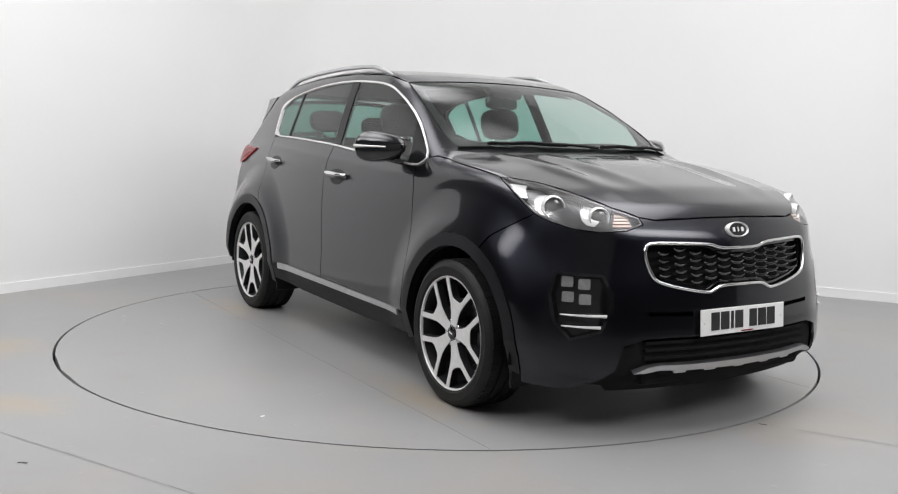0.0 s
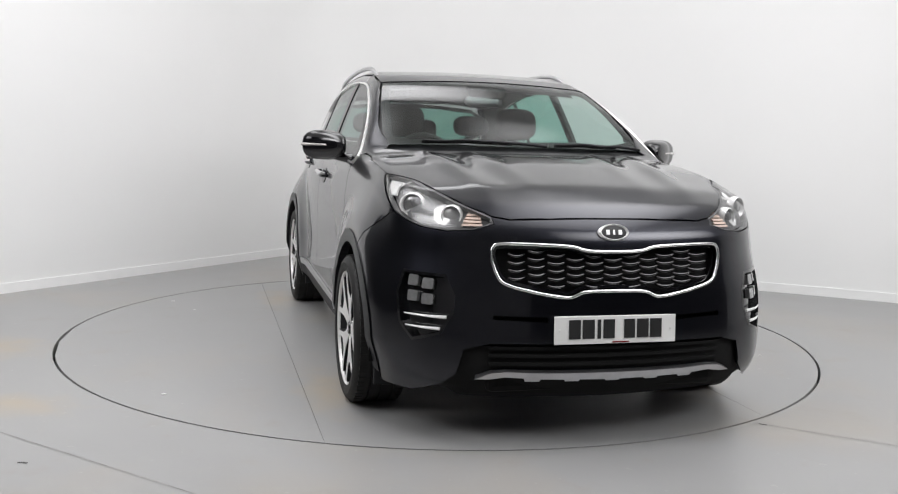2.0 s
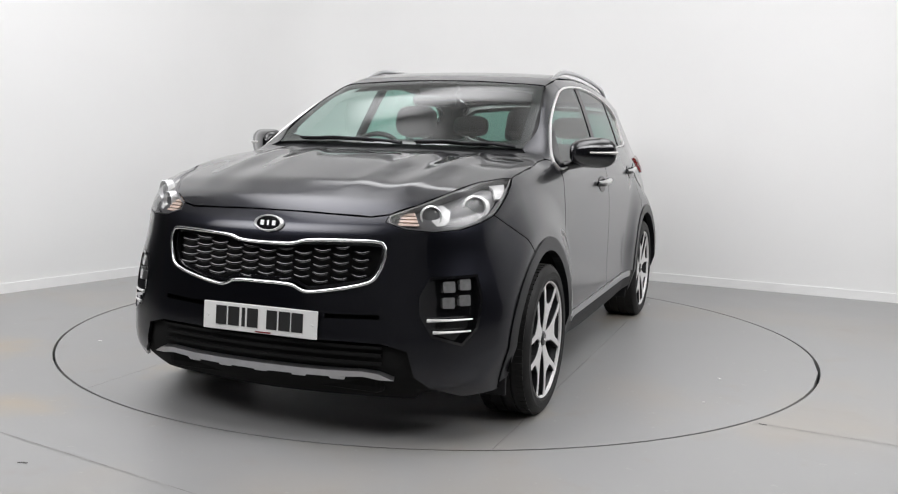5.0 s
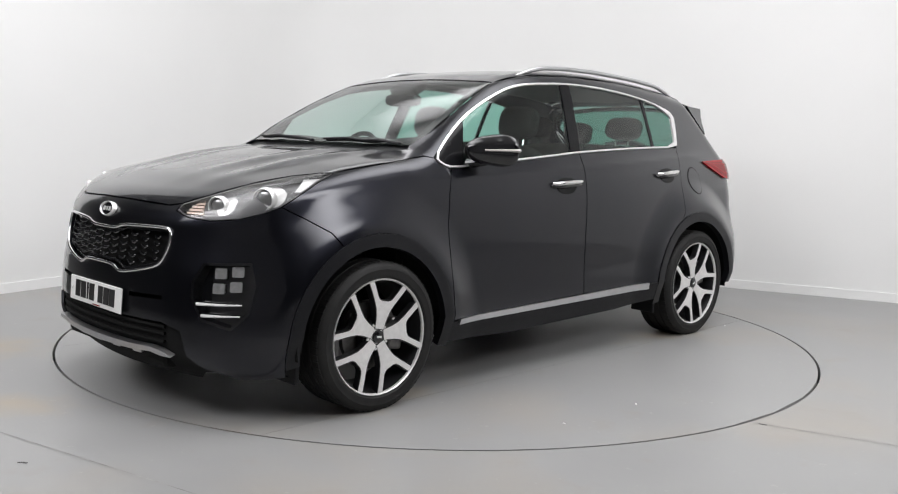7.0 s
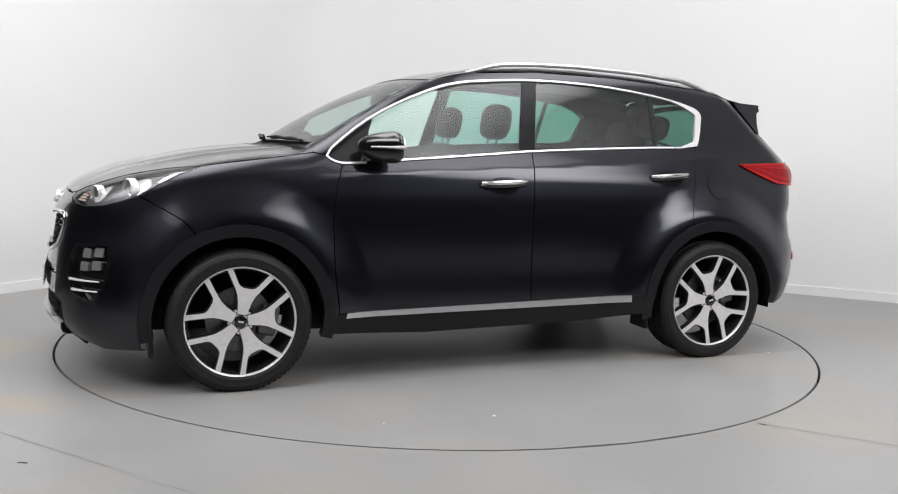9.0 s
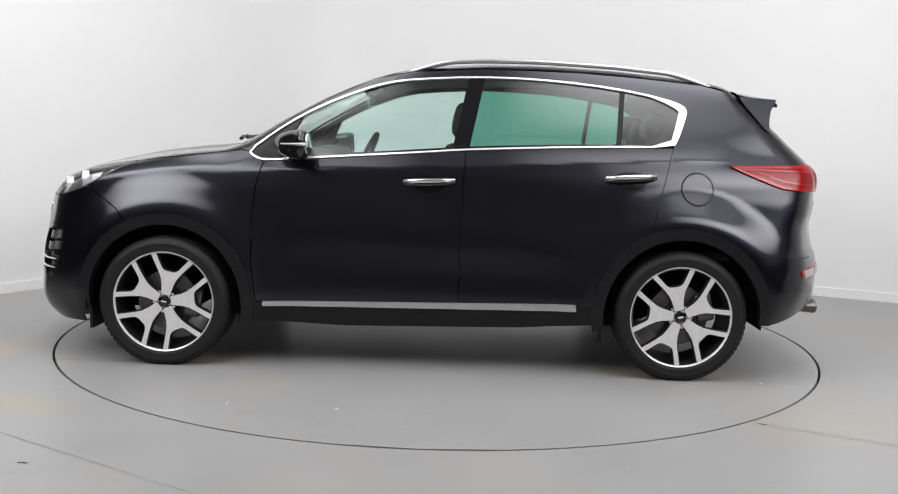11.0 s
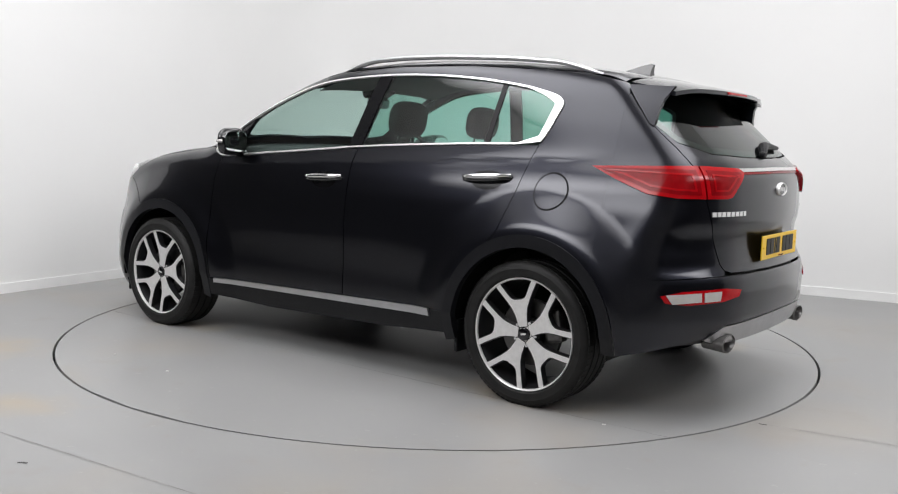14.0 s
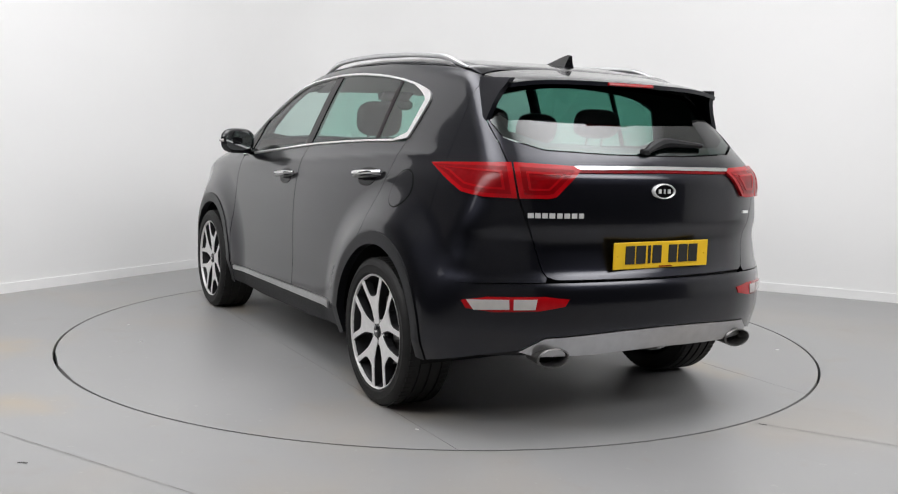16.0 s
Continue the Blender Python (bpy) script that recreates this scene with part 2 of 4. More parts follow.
def tube(pts, radius, n=8, flat=1.0, cap=True):
    """A round or flattened bar along points; flat scales its height."""
    P = np.array(pts, float)
    rad = np.broadcast_to(np.array(radius, float), (len(P),))
    T = np.gradient(P, axis=0)
    T /= np.linalg.norm(T, axis=1)[:, None] + 1e-9
    up = np.array([0, 0, 1.0])
    S = np.cross(T, up)
    S /= np.linalg.norm(S, axis=1)[:, None] + 1e-9
    U = np.cross(S, T)
    a = np.linspace(0, 2 * np.pi, n, endpoint=False)
    v = P[:, None] + rad[:, None, None] * (np.cos(a)[None, :, None] * S[:, None] + flat * np.sin(a)[None, :, None] * U[:, None])
    f = []
    for i in range(len(P) - 1):
        for j in range(n):
            k = (j + 1) % n
            f.append((i * n + j, i * n + k, (i + 1) * n + k, (i + 1) * n + j))
    if cap:
        f.append(tuple(range(n))[::-1])
        f.append(tuple((len(P) - 1) * n + j for j in range(n)))
    return Geo(v.reshape(-1, 3), f)


def prism(poly, depth, bevel=0.0):
    """A flat outline in x, z pushed out along -y by depth, its edge bevelled."""
    bm = bmesh.new()
    face = bm.faces.new([bm.verts.new((x, 0, z)) for x, z in poly])
    bmesh.ops.recalc_face_normals(bm, faces=[face])
    if face.normal.y < 0:
        face.normal_flip()
    r = bmesh.ops.extrude_face_region(bm, geom=[face])
    top = [e for e in r["geom"] if isinstance(e, bmesh.types.BMVert)]
    bmesh.ops.translate(bm, vec=(0, -depth, 0), verts=top)
    bmesh.ops.recalc_face_normals(bm, faces=list(bm.faces))
    if bevel:
        edges = [e for e in bm.edges if all(abs(v.co.y) < 1e-6 for v in e.verts)]
        bmesh.ops.bevel(bm, geom=edges, offset=bevel, segments=2, affect="EDGES", profile=0.5)
    return bm


# ---- the car's outer surface: F(x, y, z) < 0 inside; x to the nose, y to its left, metres ----
def table(pts, sigma=0.03):
    """A smooth curve through a few control pairs, as a dense lookup."""
    xs, ys = np.array(pts, float).T
    n = 1200
    g = np.linspace(xs[0] - 0.4, xs[-1] + 0.4, n)
    e0, e1 = (ys[1] - ys[0]) / (xs[1] - xs[0]), (ys[-1] - ys[-2]) / (xs[-1] - xs[-2])
    v = np.interp(g, xs, ys)
    v = np.where(g < xs[0], ys[0] + (g - xs[0]) * e0, np.where(g > xs[-1], ys[-1] + (g - xs[-1]) * e1, v))
    k = max(1, int(3 * sigma / (g[1] - g[0])))
    w = np.exp(-0.5 * (np.arange(-k, k + 1) * (g[1] - g[0]) / sigma) ** 2)
    v[k:-k] = np.convolve(v, w / w.sum(), "valid")
    return lambda q: np.interp(q, g, v)


ROOFLINE = table([(-2.3, 1.40), (-1.9, 1.492), (-1.6, 1.547), (-1.35, 1.585), (-1.0, 1.616), (-0.6, 1.633), (-0.3, 1.632),
                  (0.0, 1.612), (0.2, 1.580), (0.4, 1.524), (0.6, 1.438), (0.83, 1.313), (1.02, 1.195), (1.13, 1.152), (1.3, 1.137),
                  (1.5, 1.108), (1.87, 1.03), (2.05, 0.955), (2.12, 0.905), (2.2, 0.83), (2.3, 0.72)], 0.035)
FLANK = table([(0.1, 0.80), (0.2, 0.858), (0.3, 0.893), (0.38, 0.897), (0.5, 0.893), (0.65, 0.893), (0.8, 0.892), (0.92, 0.884),
               (1.02, 0.866), (1.09, 0.838), (1.16, 0.803), (1.3, 0.748), (1.45, 0.685), (1.6, 0.61), (1.7, 0.55)], 0.022)
NOSE = table([(0.1, 2.0), (0.18, 2.10), (0.26, 2.185), (0.32, 2.205), (0.45, 2.20), (0.55, 2.19), (0.65, 2.178), (0.78, 2.157),
              (0.86, 2.143), (0.92, 2.12), (1.0, 2.07), (1.1, 1.98), (1.3, 1.8)], 0.02)
TAIL = table([(0.1, -2.02), (0.25, -2.12), (0.36, -2.18), (0.46, -2.212), (0.58, -2.215), (0.645, -2.205), (0.69, -2.175), (0.78, -2.156), (0.835, -2.156),
              (0.86, -2.170), (0.92, -2.172), (1.0, -2.170), (1.08, -2.165), (1.14, -2.12), (1.2, -2.05), (1.32, -1.92), (1.47, -1.76), (1.62, -1.60)], 0.015)
WHEEL_X, WHEEL_Z = 1.335, 0.334


def step(q, a, b):
    t = np.clip((q - a) / (b - a), 0, 1)
    return t * t * (3 - 2 * t)


def smax(a, b, k):
    h = np.maximum(k - np.abs(a - b), 0) / k
    return np.maximum(a, b) + h * h * k / 4


def top_z(x, ya):
    bow = 0.14 * step(x, -0.1, 0.5)
    on = 0.6 * step(x, 0.92, 1.14) * (1 - step(x, 1.45, 2.08))
    q = ya - 0.53 + 0.09 * (x - 1.1)
    ridge = (0.017 * np.exp(-(q / 0.055) ** 2) - 0.007 * np.exp(-((q + 0.11) / 0.05) ** 2) + 0.010 * np.exp(-((q + 0.22) / 0.05) ** 2)) * on
    return ROOFLINE(x + bow * ya ** 2) - 0.05 * ya ** 2 + ridge


def side_y(x, z):
    w = FLANK(z)
    high = step(z, 0.5, 1.05)
    w = w - high * (0.036 * np.maximum(0, -x - 0.3) ** 2 + 0.052 * np.maximum(0, x - 0.9) ** 2)
    w = w - 0.002 * np.exp(-((z - 0.56 - 0.03 * x) / 0.09) ** 2) * step(x, -1.1, -0.6) * (1 - step(x, 0.5, 0.95))
    zc = 1.067 - 0.045 * x + 0.012 * np.maximum(0, -x - 0.4)
    w = w + 0.0075 * np.exp(-np.sqrt((z - zc) ** 2 + 0.005 ** 2) / 0.035) * step(x, -1.75, -1.4) * (1 - step(x, 0.6, 1.1))
    for wx in (WHEEL_X, -WHEEL_X):
        r = np.hypot(x - wx, z - WHEEL_Z)
        m = 1 - step(r, 0.43, 0.68)
        w = w + m * np.maximum(0, 0.936 - 0.05 * np.maximum(0, z - 0.55) - 0.30 * np.maximum(0, 0.38 - z) - w) + 0.004 * np.exp(-((r - 0.50) / 0.05) ** 2) * step(z, 0.3, 0.6)
    return w - 0.40 * np.maximum(0, x - 1.5) ** 2


def nose_x(ya, z):
    full = 1 - step(z, 0.55, 0.8)
    return NOSE(z) - (0.26 - 0.04 * full) * ya ** 2 - (1.12 - 0.3 * full) * np.maximum(0, ya - 0.5) ** 2


def tail_x(ya, z):
    low = 1 - step(z, 0.62, 0.75)
    return TAIL(z) + 0.20 * ya ** 2 + (0.55 + 0.08 * low) * np.maximum(0, ya - 0.42) ** 2


def F(x, y, z):
    ya = np.abs(y)
    side = (ya - side_y(x, z)) * np.where(z > 1.1, 0.92, 1.0)
    top = (z - top_z(x, ya)) * np.where((x > 0.2) & (x < 1.1), 0.87, 0.97)
    v = smax(side, top, 0.07)
    v = smax(v, (x - nose_x(ya, z)) * 0.92, 0.07)
    return smax(v, (tail_x(ya, z) - x) * 0.9, 0.09)


# ways from inside the car to its surface: side, top, front, rear, round the nose, round the tail
def way(kind, a, b):
    o = np.zeros((len(a), 3))
    d = np.zeros((len(a), 3))
    if kind == "S":
        o[:, 0], o[:, 2], d[:, 1] = a, b, 1
    elif kind == "T":
        o[:, 0], o[:, 1], o[:, 2], d[:, 2] = a, b, 0.45, 1
    elif kind == "X":
        o[:, 0], o[:, 1], o[:, 2], d[:, 0] = 0.9, a, b, 1
    elif kind == "N":
        o[:, 0], o[:, 2], d[:, 0], d[:, 1] = 1.2, b, np.cos(a / 0.95), np.sin(a / 0.95)
    else:
        o[:, 0], o[:, 2], d[:, 0], d[:, 1] = -1.0, b, -np.cos(a / 0.95), np.sin(a / 0.95)
    return o, d


def at_level(kind, pts, level=0.0):
    p = np.array(pts, float).reshape(-1, 2)
    o, d = way(kind, p[:, 0], p[:, 1])
    lo, hi = np.full(len(p), 0.02), np.full(len(p), 1.8)
    for _ in range(34):
        m = (lo + hi) / 2
        q = o + d * m[:, None]
        inside = F(q[:, 0], q[:, 1], q[:, 2]) < level
        lo, hi = np.where(inside, m, lo), np.where(inside, hi, m)
    return o + d * lo[:, None]


def normal_at(P, e=0.004):
    g = np.stack([F(P[:, 0] + (e if i == 0 else 0), P[:, 1] + (e if i == 1 else 0), P[:, 2] + (e if i == 2 else 0))
                  - F(P[:, 0] - (e if i == 0 else 0), P[:, 1] - (e if i == 1 else 0), P[:, 2] - (e if i == 2 else 0)) for i in range(3)], 1)
    return g / (np.linalg.norm(g, axis=1)[:, None] + 1e-12)


def seen_from(kind, P):
    """3D points in another way's two numbers."""
    P = np.array(P).reshape(-1, 3)
    if kind == "S":
        return P[:, [0, 2]]
    if kind == "T":
        return P[:, [0, 1]]
    if kind == "X":
        return P[:, [1, 2]]
    if kind == "N":
        return np.stack([np.arctan2(P[:, 1], P[:, 0] - 1.2) * 0.95, P[:, 2]], 1)
    return np.stack([np.arctan2(P[:, 1], -1.0 - P[:, 0]) * 0.95, P[:, 2]], 1)


def change(a, b, pts):
    return seen_from(b, at_level(a, pts)).tolist()


def deg(pts):
    """Angles round nose or tail, in degrees, to their arc."""
    return [(radians(a) * 0.95, z) for a, z in pts]


def arc(cx, cz, r, a0, a1, n=24):
    return [(cx + r * math.cos(radians(a0 + (a1 - a0) * i / n)), cz + r * math.sin(radians(a0 + (a1 - a0) * i / n))) for i in range(n + 1)]


def dense(loop, cell):
    out = []
    for p, q in zip(loop, list(loop[1:]) + [loop[0]]):
        k = max(1, int(math.ceil(math.hypot(q[0] - p[0], q[1] - p[1]) / cell)))
        out += [(p[0] + (q[0] - p[0]) * i / k, p[1] + (q[1] - p[1]) * i / k) for i in range(k)]
    return out


def rounded(loop, times=2):
    for _ in range(times):
        out = []
        for p, q in zip(loop, list(loop[1:]) + [loop[0]]):
            out += [(0.75 * p[0] + 0.25 * q[0], 0.75 * p[1] + 0.25 * q[1]), (0.25 * p[0] + 0.75 * q[0], 0.25 * p[1] + 0.75 * q[1])]
        loop = out
    return loop


def both(half):
    """A half outline from the middle to the middle, doubled across the car's centre."""
    return list(half) + [(-a, b) for a, b in reversed(half) if abs(a) > 1e-6]


def both_top(half):
    return list(half) + [(a, -b) for a, b in reversed(half) if abs(b) > 1e-6]


def inset(loop, d):
    """Move an outline inwards by d (a number, or a function of the point)."""
    P = np.array(loop, float)
    area = 0.5 * np.sum(P[:, 0] * np.roll(P[:, 1], -1) - np.roll(P[:, 0], -1) * P[:, 1])
    s = 1 if area > 0 else -1
    e = np.roll(P, -1, 0) - P
    e /= np.linalg.norm(e, axis=1)[:, None] + 1e-12
    nrm = s * np.stack([-e[:, 1], e[:, 0]], 1)
    m = nrm + np.roll(nrm, 1, 0)
    m /= np.maximum(np.sum(m * nrm, axis=1), 0.45)[:, None]
    dd = np.array([d(*p) for p in P]) if callable(d) else d
    return (P + m * np.reshape(dd, (-1, 1) if callable(d) else ())).tolist()


def in_loops(P, loops):
    c = np.zeros(len(P), bool)
    for loop in loops:
        L = np.array(loop)
        M = np.roll(L, -1, 0)
        for (x0, y0), (x1, y1) in zip(L, M):
            if y0 != y1:
                hit = ((P[:, 1] < y0) != (P[:, 1] < y1)) & (P[:, 0] < x0 + (P[:, 1] - y0) * (x1 - x0) / (y1 - y0))
                c ^= hit
    return c


def patch(kind, loops, cell=0.03, level=0.0, thick=0.012, bulge=None):
    """A sheet of the car's surface inside an outline (and outside its holes), with a folded edge."""
    loops = [dense(q, cell * 0.8) for q in loops]
    B = np.vstack(loops)
    lo, hi = B.min(0), B.max(0)
    gx, gy = np.meshgrid(np.arange(lo[0] + cell / 2, hi[0], cell), np.arange(lo[1] + cell / 2, hi[1], cell))
    gx = gx + (np.arange(len(gx)) % 2)[:, None] * cell / 2
    G = np.stack([gx.ravel(), gy.ravel()], 1)
    G = G[in_loops(G, loops)]
    if len(G):
        keep = np.ones(len(G), bool)
        for i in range(0, len(B), 200):
            keep &= (((G[:, None] - B[None, i:i + 200]) ** 2).sum(2) > (0.4 * cell) ** 2).all(1)
        G = G[keep]
    edges, k = [], 0
    for q in loops:
        edges += [(k + i, k + (i + 1) % len(q)) for i in range(len(q))]
        k += len(q)
    vs, _, fs, *_ = delaunay_2d_cdt([Vector(p) for p in np.vstack([B, G])], edges, [], 0, 1e-7)
    P2 = np.array([tuple(v) for v in vs])
    tri = np.array([q for q in fs if len(q) == 3])
    tri = tri[in_loops(P2[tri].mean(1), loops)]
    P = at_level(kind, P2, level)
    N = normal_at(P)
    if bulge is not None:
        P = P + N * bulge(P2)[:, None]
    fn = np.cross(P[tri[:, 1]] - P[tri[:, 0]], P[tri[:, 2]] - P[tri[:, 0]])
    flip = np.sum(fn * N[tri].mean(1), 1) < 0
    tri[flip] = tri[flip][:, ::-1]
    g = Geo(P, tri.tolist(), N)
    if thick:
        count = {}
        for a, b, c in tri.tolist():
            for e in ((a, b), (b, c), (c, a)):
                count[e] = 1
        rim = [e for e in count if (e[1], e[0]) not in count]
        v, f = [], []
        for a, b in rim:
            i = len(v)
            v += [P[a], P[b], P[b] - N[b] * thick, P[a] - N[a] * thick]
            f.append((i + 1, i, i + 3, i + 2))
        g = g + Geo(v, f)
    return g



# ---- the room ----
def plain(name, verts, faces, material, label, category="", kind="structure"):
    me = bpy.data.meshes.new(name)
    me.from_pydata(verts, [], faces)
    me.update()
    me.materials.append(material)
    return tagged(new(name, me), label, category or name.split("_")[0], kind=kind)


def wall_strip(name, line, z0, z1, thick, material, label, category):
    """An upright sheet with thickness along a plan line; the room lies to its right."""
    P = np.array(line, float)
    T = np.gradient(P, axis=0)
    T /= np.linalg.norm(T, axis=1)[:, None]
    O = P + np.stack([-T[:, 1], T[:, 0]], 1) * thick
    n = len(P)
    v = [(*p, z) for p, z in [(q, z0) for q in P] + [(q, z1) for q in P] + [(q, z0) for q in O] + [(q, z1) for q in O]]
    f = []
    for i in range(n - 1):
        f += [(i, i + n, i + n + 1, i + 1), (i + 2 * n, i + 1 + 2 * n, i + 1 + 3 * n, i + 3 * n), (i + n, i + 3 * n, i + 3 * n + 1, i + n + 1)]
    f += [(0, 2 * n, 3 * n, n), (n - 1, 2 * n - 1, 4 * n - 1, 3 * n - 1)]
    ob = plain(name, v, f, material, label, category)
    for p in ob.data.polygons:
        p.use_smooth = True
    ob.data.set_sharp_from_angle(angle=radians(40))
    return ob


# the booth's two white walls, met in a rounded corner
CORNER, LEFT_WAY, RIGHT_WAY = Vector((-1.25, 3.98)), Vector((-0.533, -0.846)), Vector((0.900, -0.436))
RADIUS_RUN = 0.75
plan = [CORNER + LEFT_WAY * d for d in (4.3, 3.0, 2.0, 1.2)]
for i in range(13):
    t = i / 12
    plan.append((1 - t) ** 2 * (CORNER + LEFT_WAY * RADIUS_RUN) + 2 * t * (1 - t) * CORNER + t * t * (CORNER + RIGHT_WAY * RADIUS_RUN))
plan += [CORNER + RIGHT_WAY * d for d in (1.2, 2.0, 4.0, 8.2)]
plan = [tuple(p) for p in plan]
wall_strip("wall_booth", plan, 0, HEIGHT, 0.12, WALL, "smooth white painted booth wall with rounded corner", "wall")
skirt = np.array(plan)
wall_strip("baseboard", [tuple(p) for p in skirt + np.array([0.004, -0.016])], 0, 0.075, 0.014, SKIRT, "low white painted skirting board along the booth wall", "skirting board")
a, b = plan[0], plan[-1]
wall_strip("wall_rear", [(2.5, -9.0), (0.0, -9.0), (-6.6, -9.0)], 0, HEIGHT, 0.12, GREY_WALL, "pale grey workshop wall behind the camera", "wall")
wall_strip("wall_booth_return", [(b[0], b[1]), (6.8, -1.0), (7.2, -3.0)], 0, HEIGHT, 0.12, WALL, "white painted return of the booth wall", "wall")
wall_strip("wall_side_right", [(7.2, -3.0), (7.2, -9.0), (2.5, -9.0)], 0, HEIGHT, 0.12, DARK_WALL, "dark workshop wall beside the booth", "wall")
wall_strip("wall_side_left", [(-6.6, -9.0), (-6.6, 0.3), (a[0], a[1])], 0, HEIGHT, 0.12, DARK_WALL, "dark workshop wall beside the booth", "wall")
plain("ceiling", [(-7.5, -9.5, HEIGHT), (7.5, -9.5, HEIGHT), (7.5, 5, HEIGHT), (-7.5, 5, HEIGHT)], [(0, 3, 2, 1)], CEIL, "white painted ceiling over the booth", "ceiling")


def light_frame(x, y, sx, sy):
    ob = tagged(new("ceiling_light", None), "unseen white framed ceiling light panel, lit", "ceiling light", group="ceiling lights")
    ob.matrix_world = pose(x, y, HEIGHT)
    for px, py, lx, ly in ((0, sy / 2 + 0.03, sx + 0.12, 0.06), (0, -sy / 2 - 0.03, sx + 0.12, 0.06), (sx / 2 + 0.03, 0, 0.06, sy), (-sx / 2 - 0.03, 0, 0.06, sy)):
        part("frame", box(lx, ly, 0.05, 0.006), SKIRT, ob, at=pose(px, py, -0.026))
    return ob


light_frame(-1.65, -1.4, 2.5, 5.2)
light_frame(1.90, -1.4, 3.0, 5.2)
# frame added round the unseen fill lamp at the back
light_frame(-0.5, 2.0, 2.6, 1.4)

# floor with the round opening for the turntable
N = 128
ring = [(math.cos(2 * math.pi * i / N), math.sin(2 * math.pi * i / N)) for i in range(N)]
v = [(c * (DISC + 0.007), s * (DISC + 0.007), 0) for c, s in ring]
v += [(c * 3.2, s * 3.2, 0) for c, s in ring]
v += [(c * 14, s * 14, 0) for c, s in ring]
v += [(c * (DISC + 0.007), s * (DISC + 0.007), -0.12) for c, s in ring]
f = []
for i in range(N):
    j = (i + 1) % N
    f += [(i, N + i, N + j, j), (N + i, 2 * N + i, 2 * N + j, N + j), (i, j, 3 * N + j, 3 * N + i)]
plain("floor", v, f, FLOOR, "light grey painted concrete floor with tan stains", "floor")
plain("turntable_pit", [(c * 2.4, s * 2.4, -0.12) for c, s in ring], [tuple(range(N))], DEEP, "dark pit under the turntable", "floor")

# expansion joint, scraps and marks in the floor paint
def floor_strip(name, pts, width, material, label, category):
    P = [Vector((*p, 0.0015)) for p in pts]
    v, f = [], []
    for i, p in enumerate(P):
        d = (P[min(i + 1, len(P) - 1)] - P[max(i - 1, 0)]).normalized()
        s = Vector((-d.y, d.x, 0)) * width / 2
        v += [p + s, p - s]
        if i:
            f.append((2 * i - 2, 2 * i - 1, 2 * i + 1, 2 * i))
    return plain(name, [tuple(q) for q in v], f, material, label, category)


JOINT = mat("joint_filler", (0.29, 0.285, 0.275), 0.6, vary=0.3, scale=9)
SCUFF = mat("dark_scuff", (0.05, 0.048, 0.045), 0.6, vary=0.3, scale=30)
floor_strip("joint_left", [(-2.6, -1.86), (-1.735, -2.169), (-0.9, -2.69), (-0.2, -3.13)], 0.005, JOINT, "thin filled expansion joint in the grey floor", "floor joint")
floor_strip("joint_right", [(1.395, -1.766), (1.645, -1.906), (2.2, -2.2), (3.0, -2.65)], 0.005, JOINT, "thin filled expansion joint in the grey floor", "floor joint")
floor_strip("floor_chip", [(-1.515, -2.50), (-1.498, -2.497), (-1.478, -2.503)], 0.012, SCUFF, "small dark chip in the floor paint", "mark")
floor_strip("floor_chip", [(1.425, -1.79), (1.44, -1.797), (1.455, -1.806)], 0.012, SCUFF, "small dark chip in the floor paint", "mark")

# turntable: one steel disc in three plates, which turns with the car on it
turntable = tagged(new("turntable"), "round grey painted turntable set flush in the floor", "turntable")
W0, W1 = -0.98, 1.02


def plate(y0, y1):
    """A slice of the disc between two chords, along the car's length."""
    R = DISC - 0.007
    y0, y1 = max(y0, -R), min(y1, R)
    ys = np.linspace(y0, y1, 48)
    xs = np.sqrt(np.maximum(R * R - ys * ys, 0))
    loop = [(x, y) for x, y in zip(xs, ys)] + [(-x, y) for x, y in zip(xs[::-1], ys[::-1])]
    out = []
    for p in loop:
        if not out or math.hypot(p[0] - out[-1][0], p[1] - out[-1][1]) > 1e-4:
            out.append(p)
    if math.hypot(out[0][0] - out[-1][0], out[0][1] - out[-1][1]) < 1e-4:
        out.pop()
    k = len(out)
    v = [(x, y, 0) for x, y in out] + [(x, y, -0.05) for x, y in out]
    return Geo(v, [tuple(range(k))] + [(i, i + k, (i + 1) % k + k, (i + 1) % k) for i in range(k)])


for y0, y1 in ((-9, W0), (W0 + 0.002, W1), (W1 + 0.002, 9)):
    part("plate", plate(y0, y1), DISC_PAINT, turntable)
for x, y, s in ((1.2, -1.62, 0.012), (0.4, 1.75, 0.010), (-0.9, -1.5, 0.008), (-1.7, 1.05, 0.009), (-1.25, -1.65, 0.012), (0.9, 1.72, 0.007)):
    tagged(part("paint_fleck", box(s * 1.8, s, 0.003, 0.001, 1), PLATE_W, turntable, at=pose(x, y, 0.0015, 0, 0, x * 90)), "tiny white fleck")


# ---- the car ----
car = tagged(new("car"), "dark metallic grey five-door SUV with alloy wheels parked on the turntable", "car")
HOME = pose(OX, OY, 0)


def cpart(name, shape, material, label="", parent=None, smooth=None):
    """A part of the car in the car's own metres."""
    return part(name, shape, material, parent or car, label, HOME if parent is None else None, smooth)


def pair(name, geo, material, label="", parents=(None, None)):
    return [cpart(name, geo, material, label, parents[0]), cpart(name, geo.mirrored(), material, label, parents[1])]


GAP = 0.003


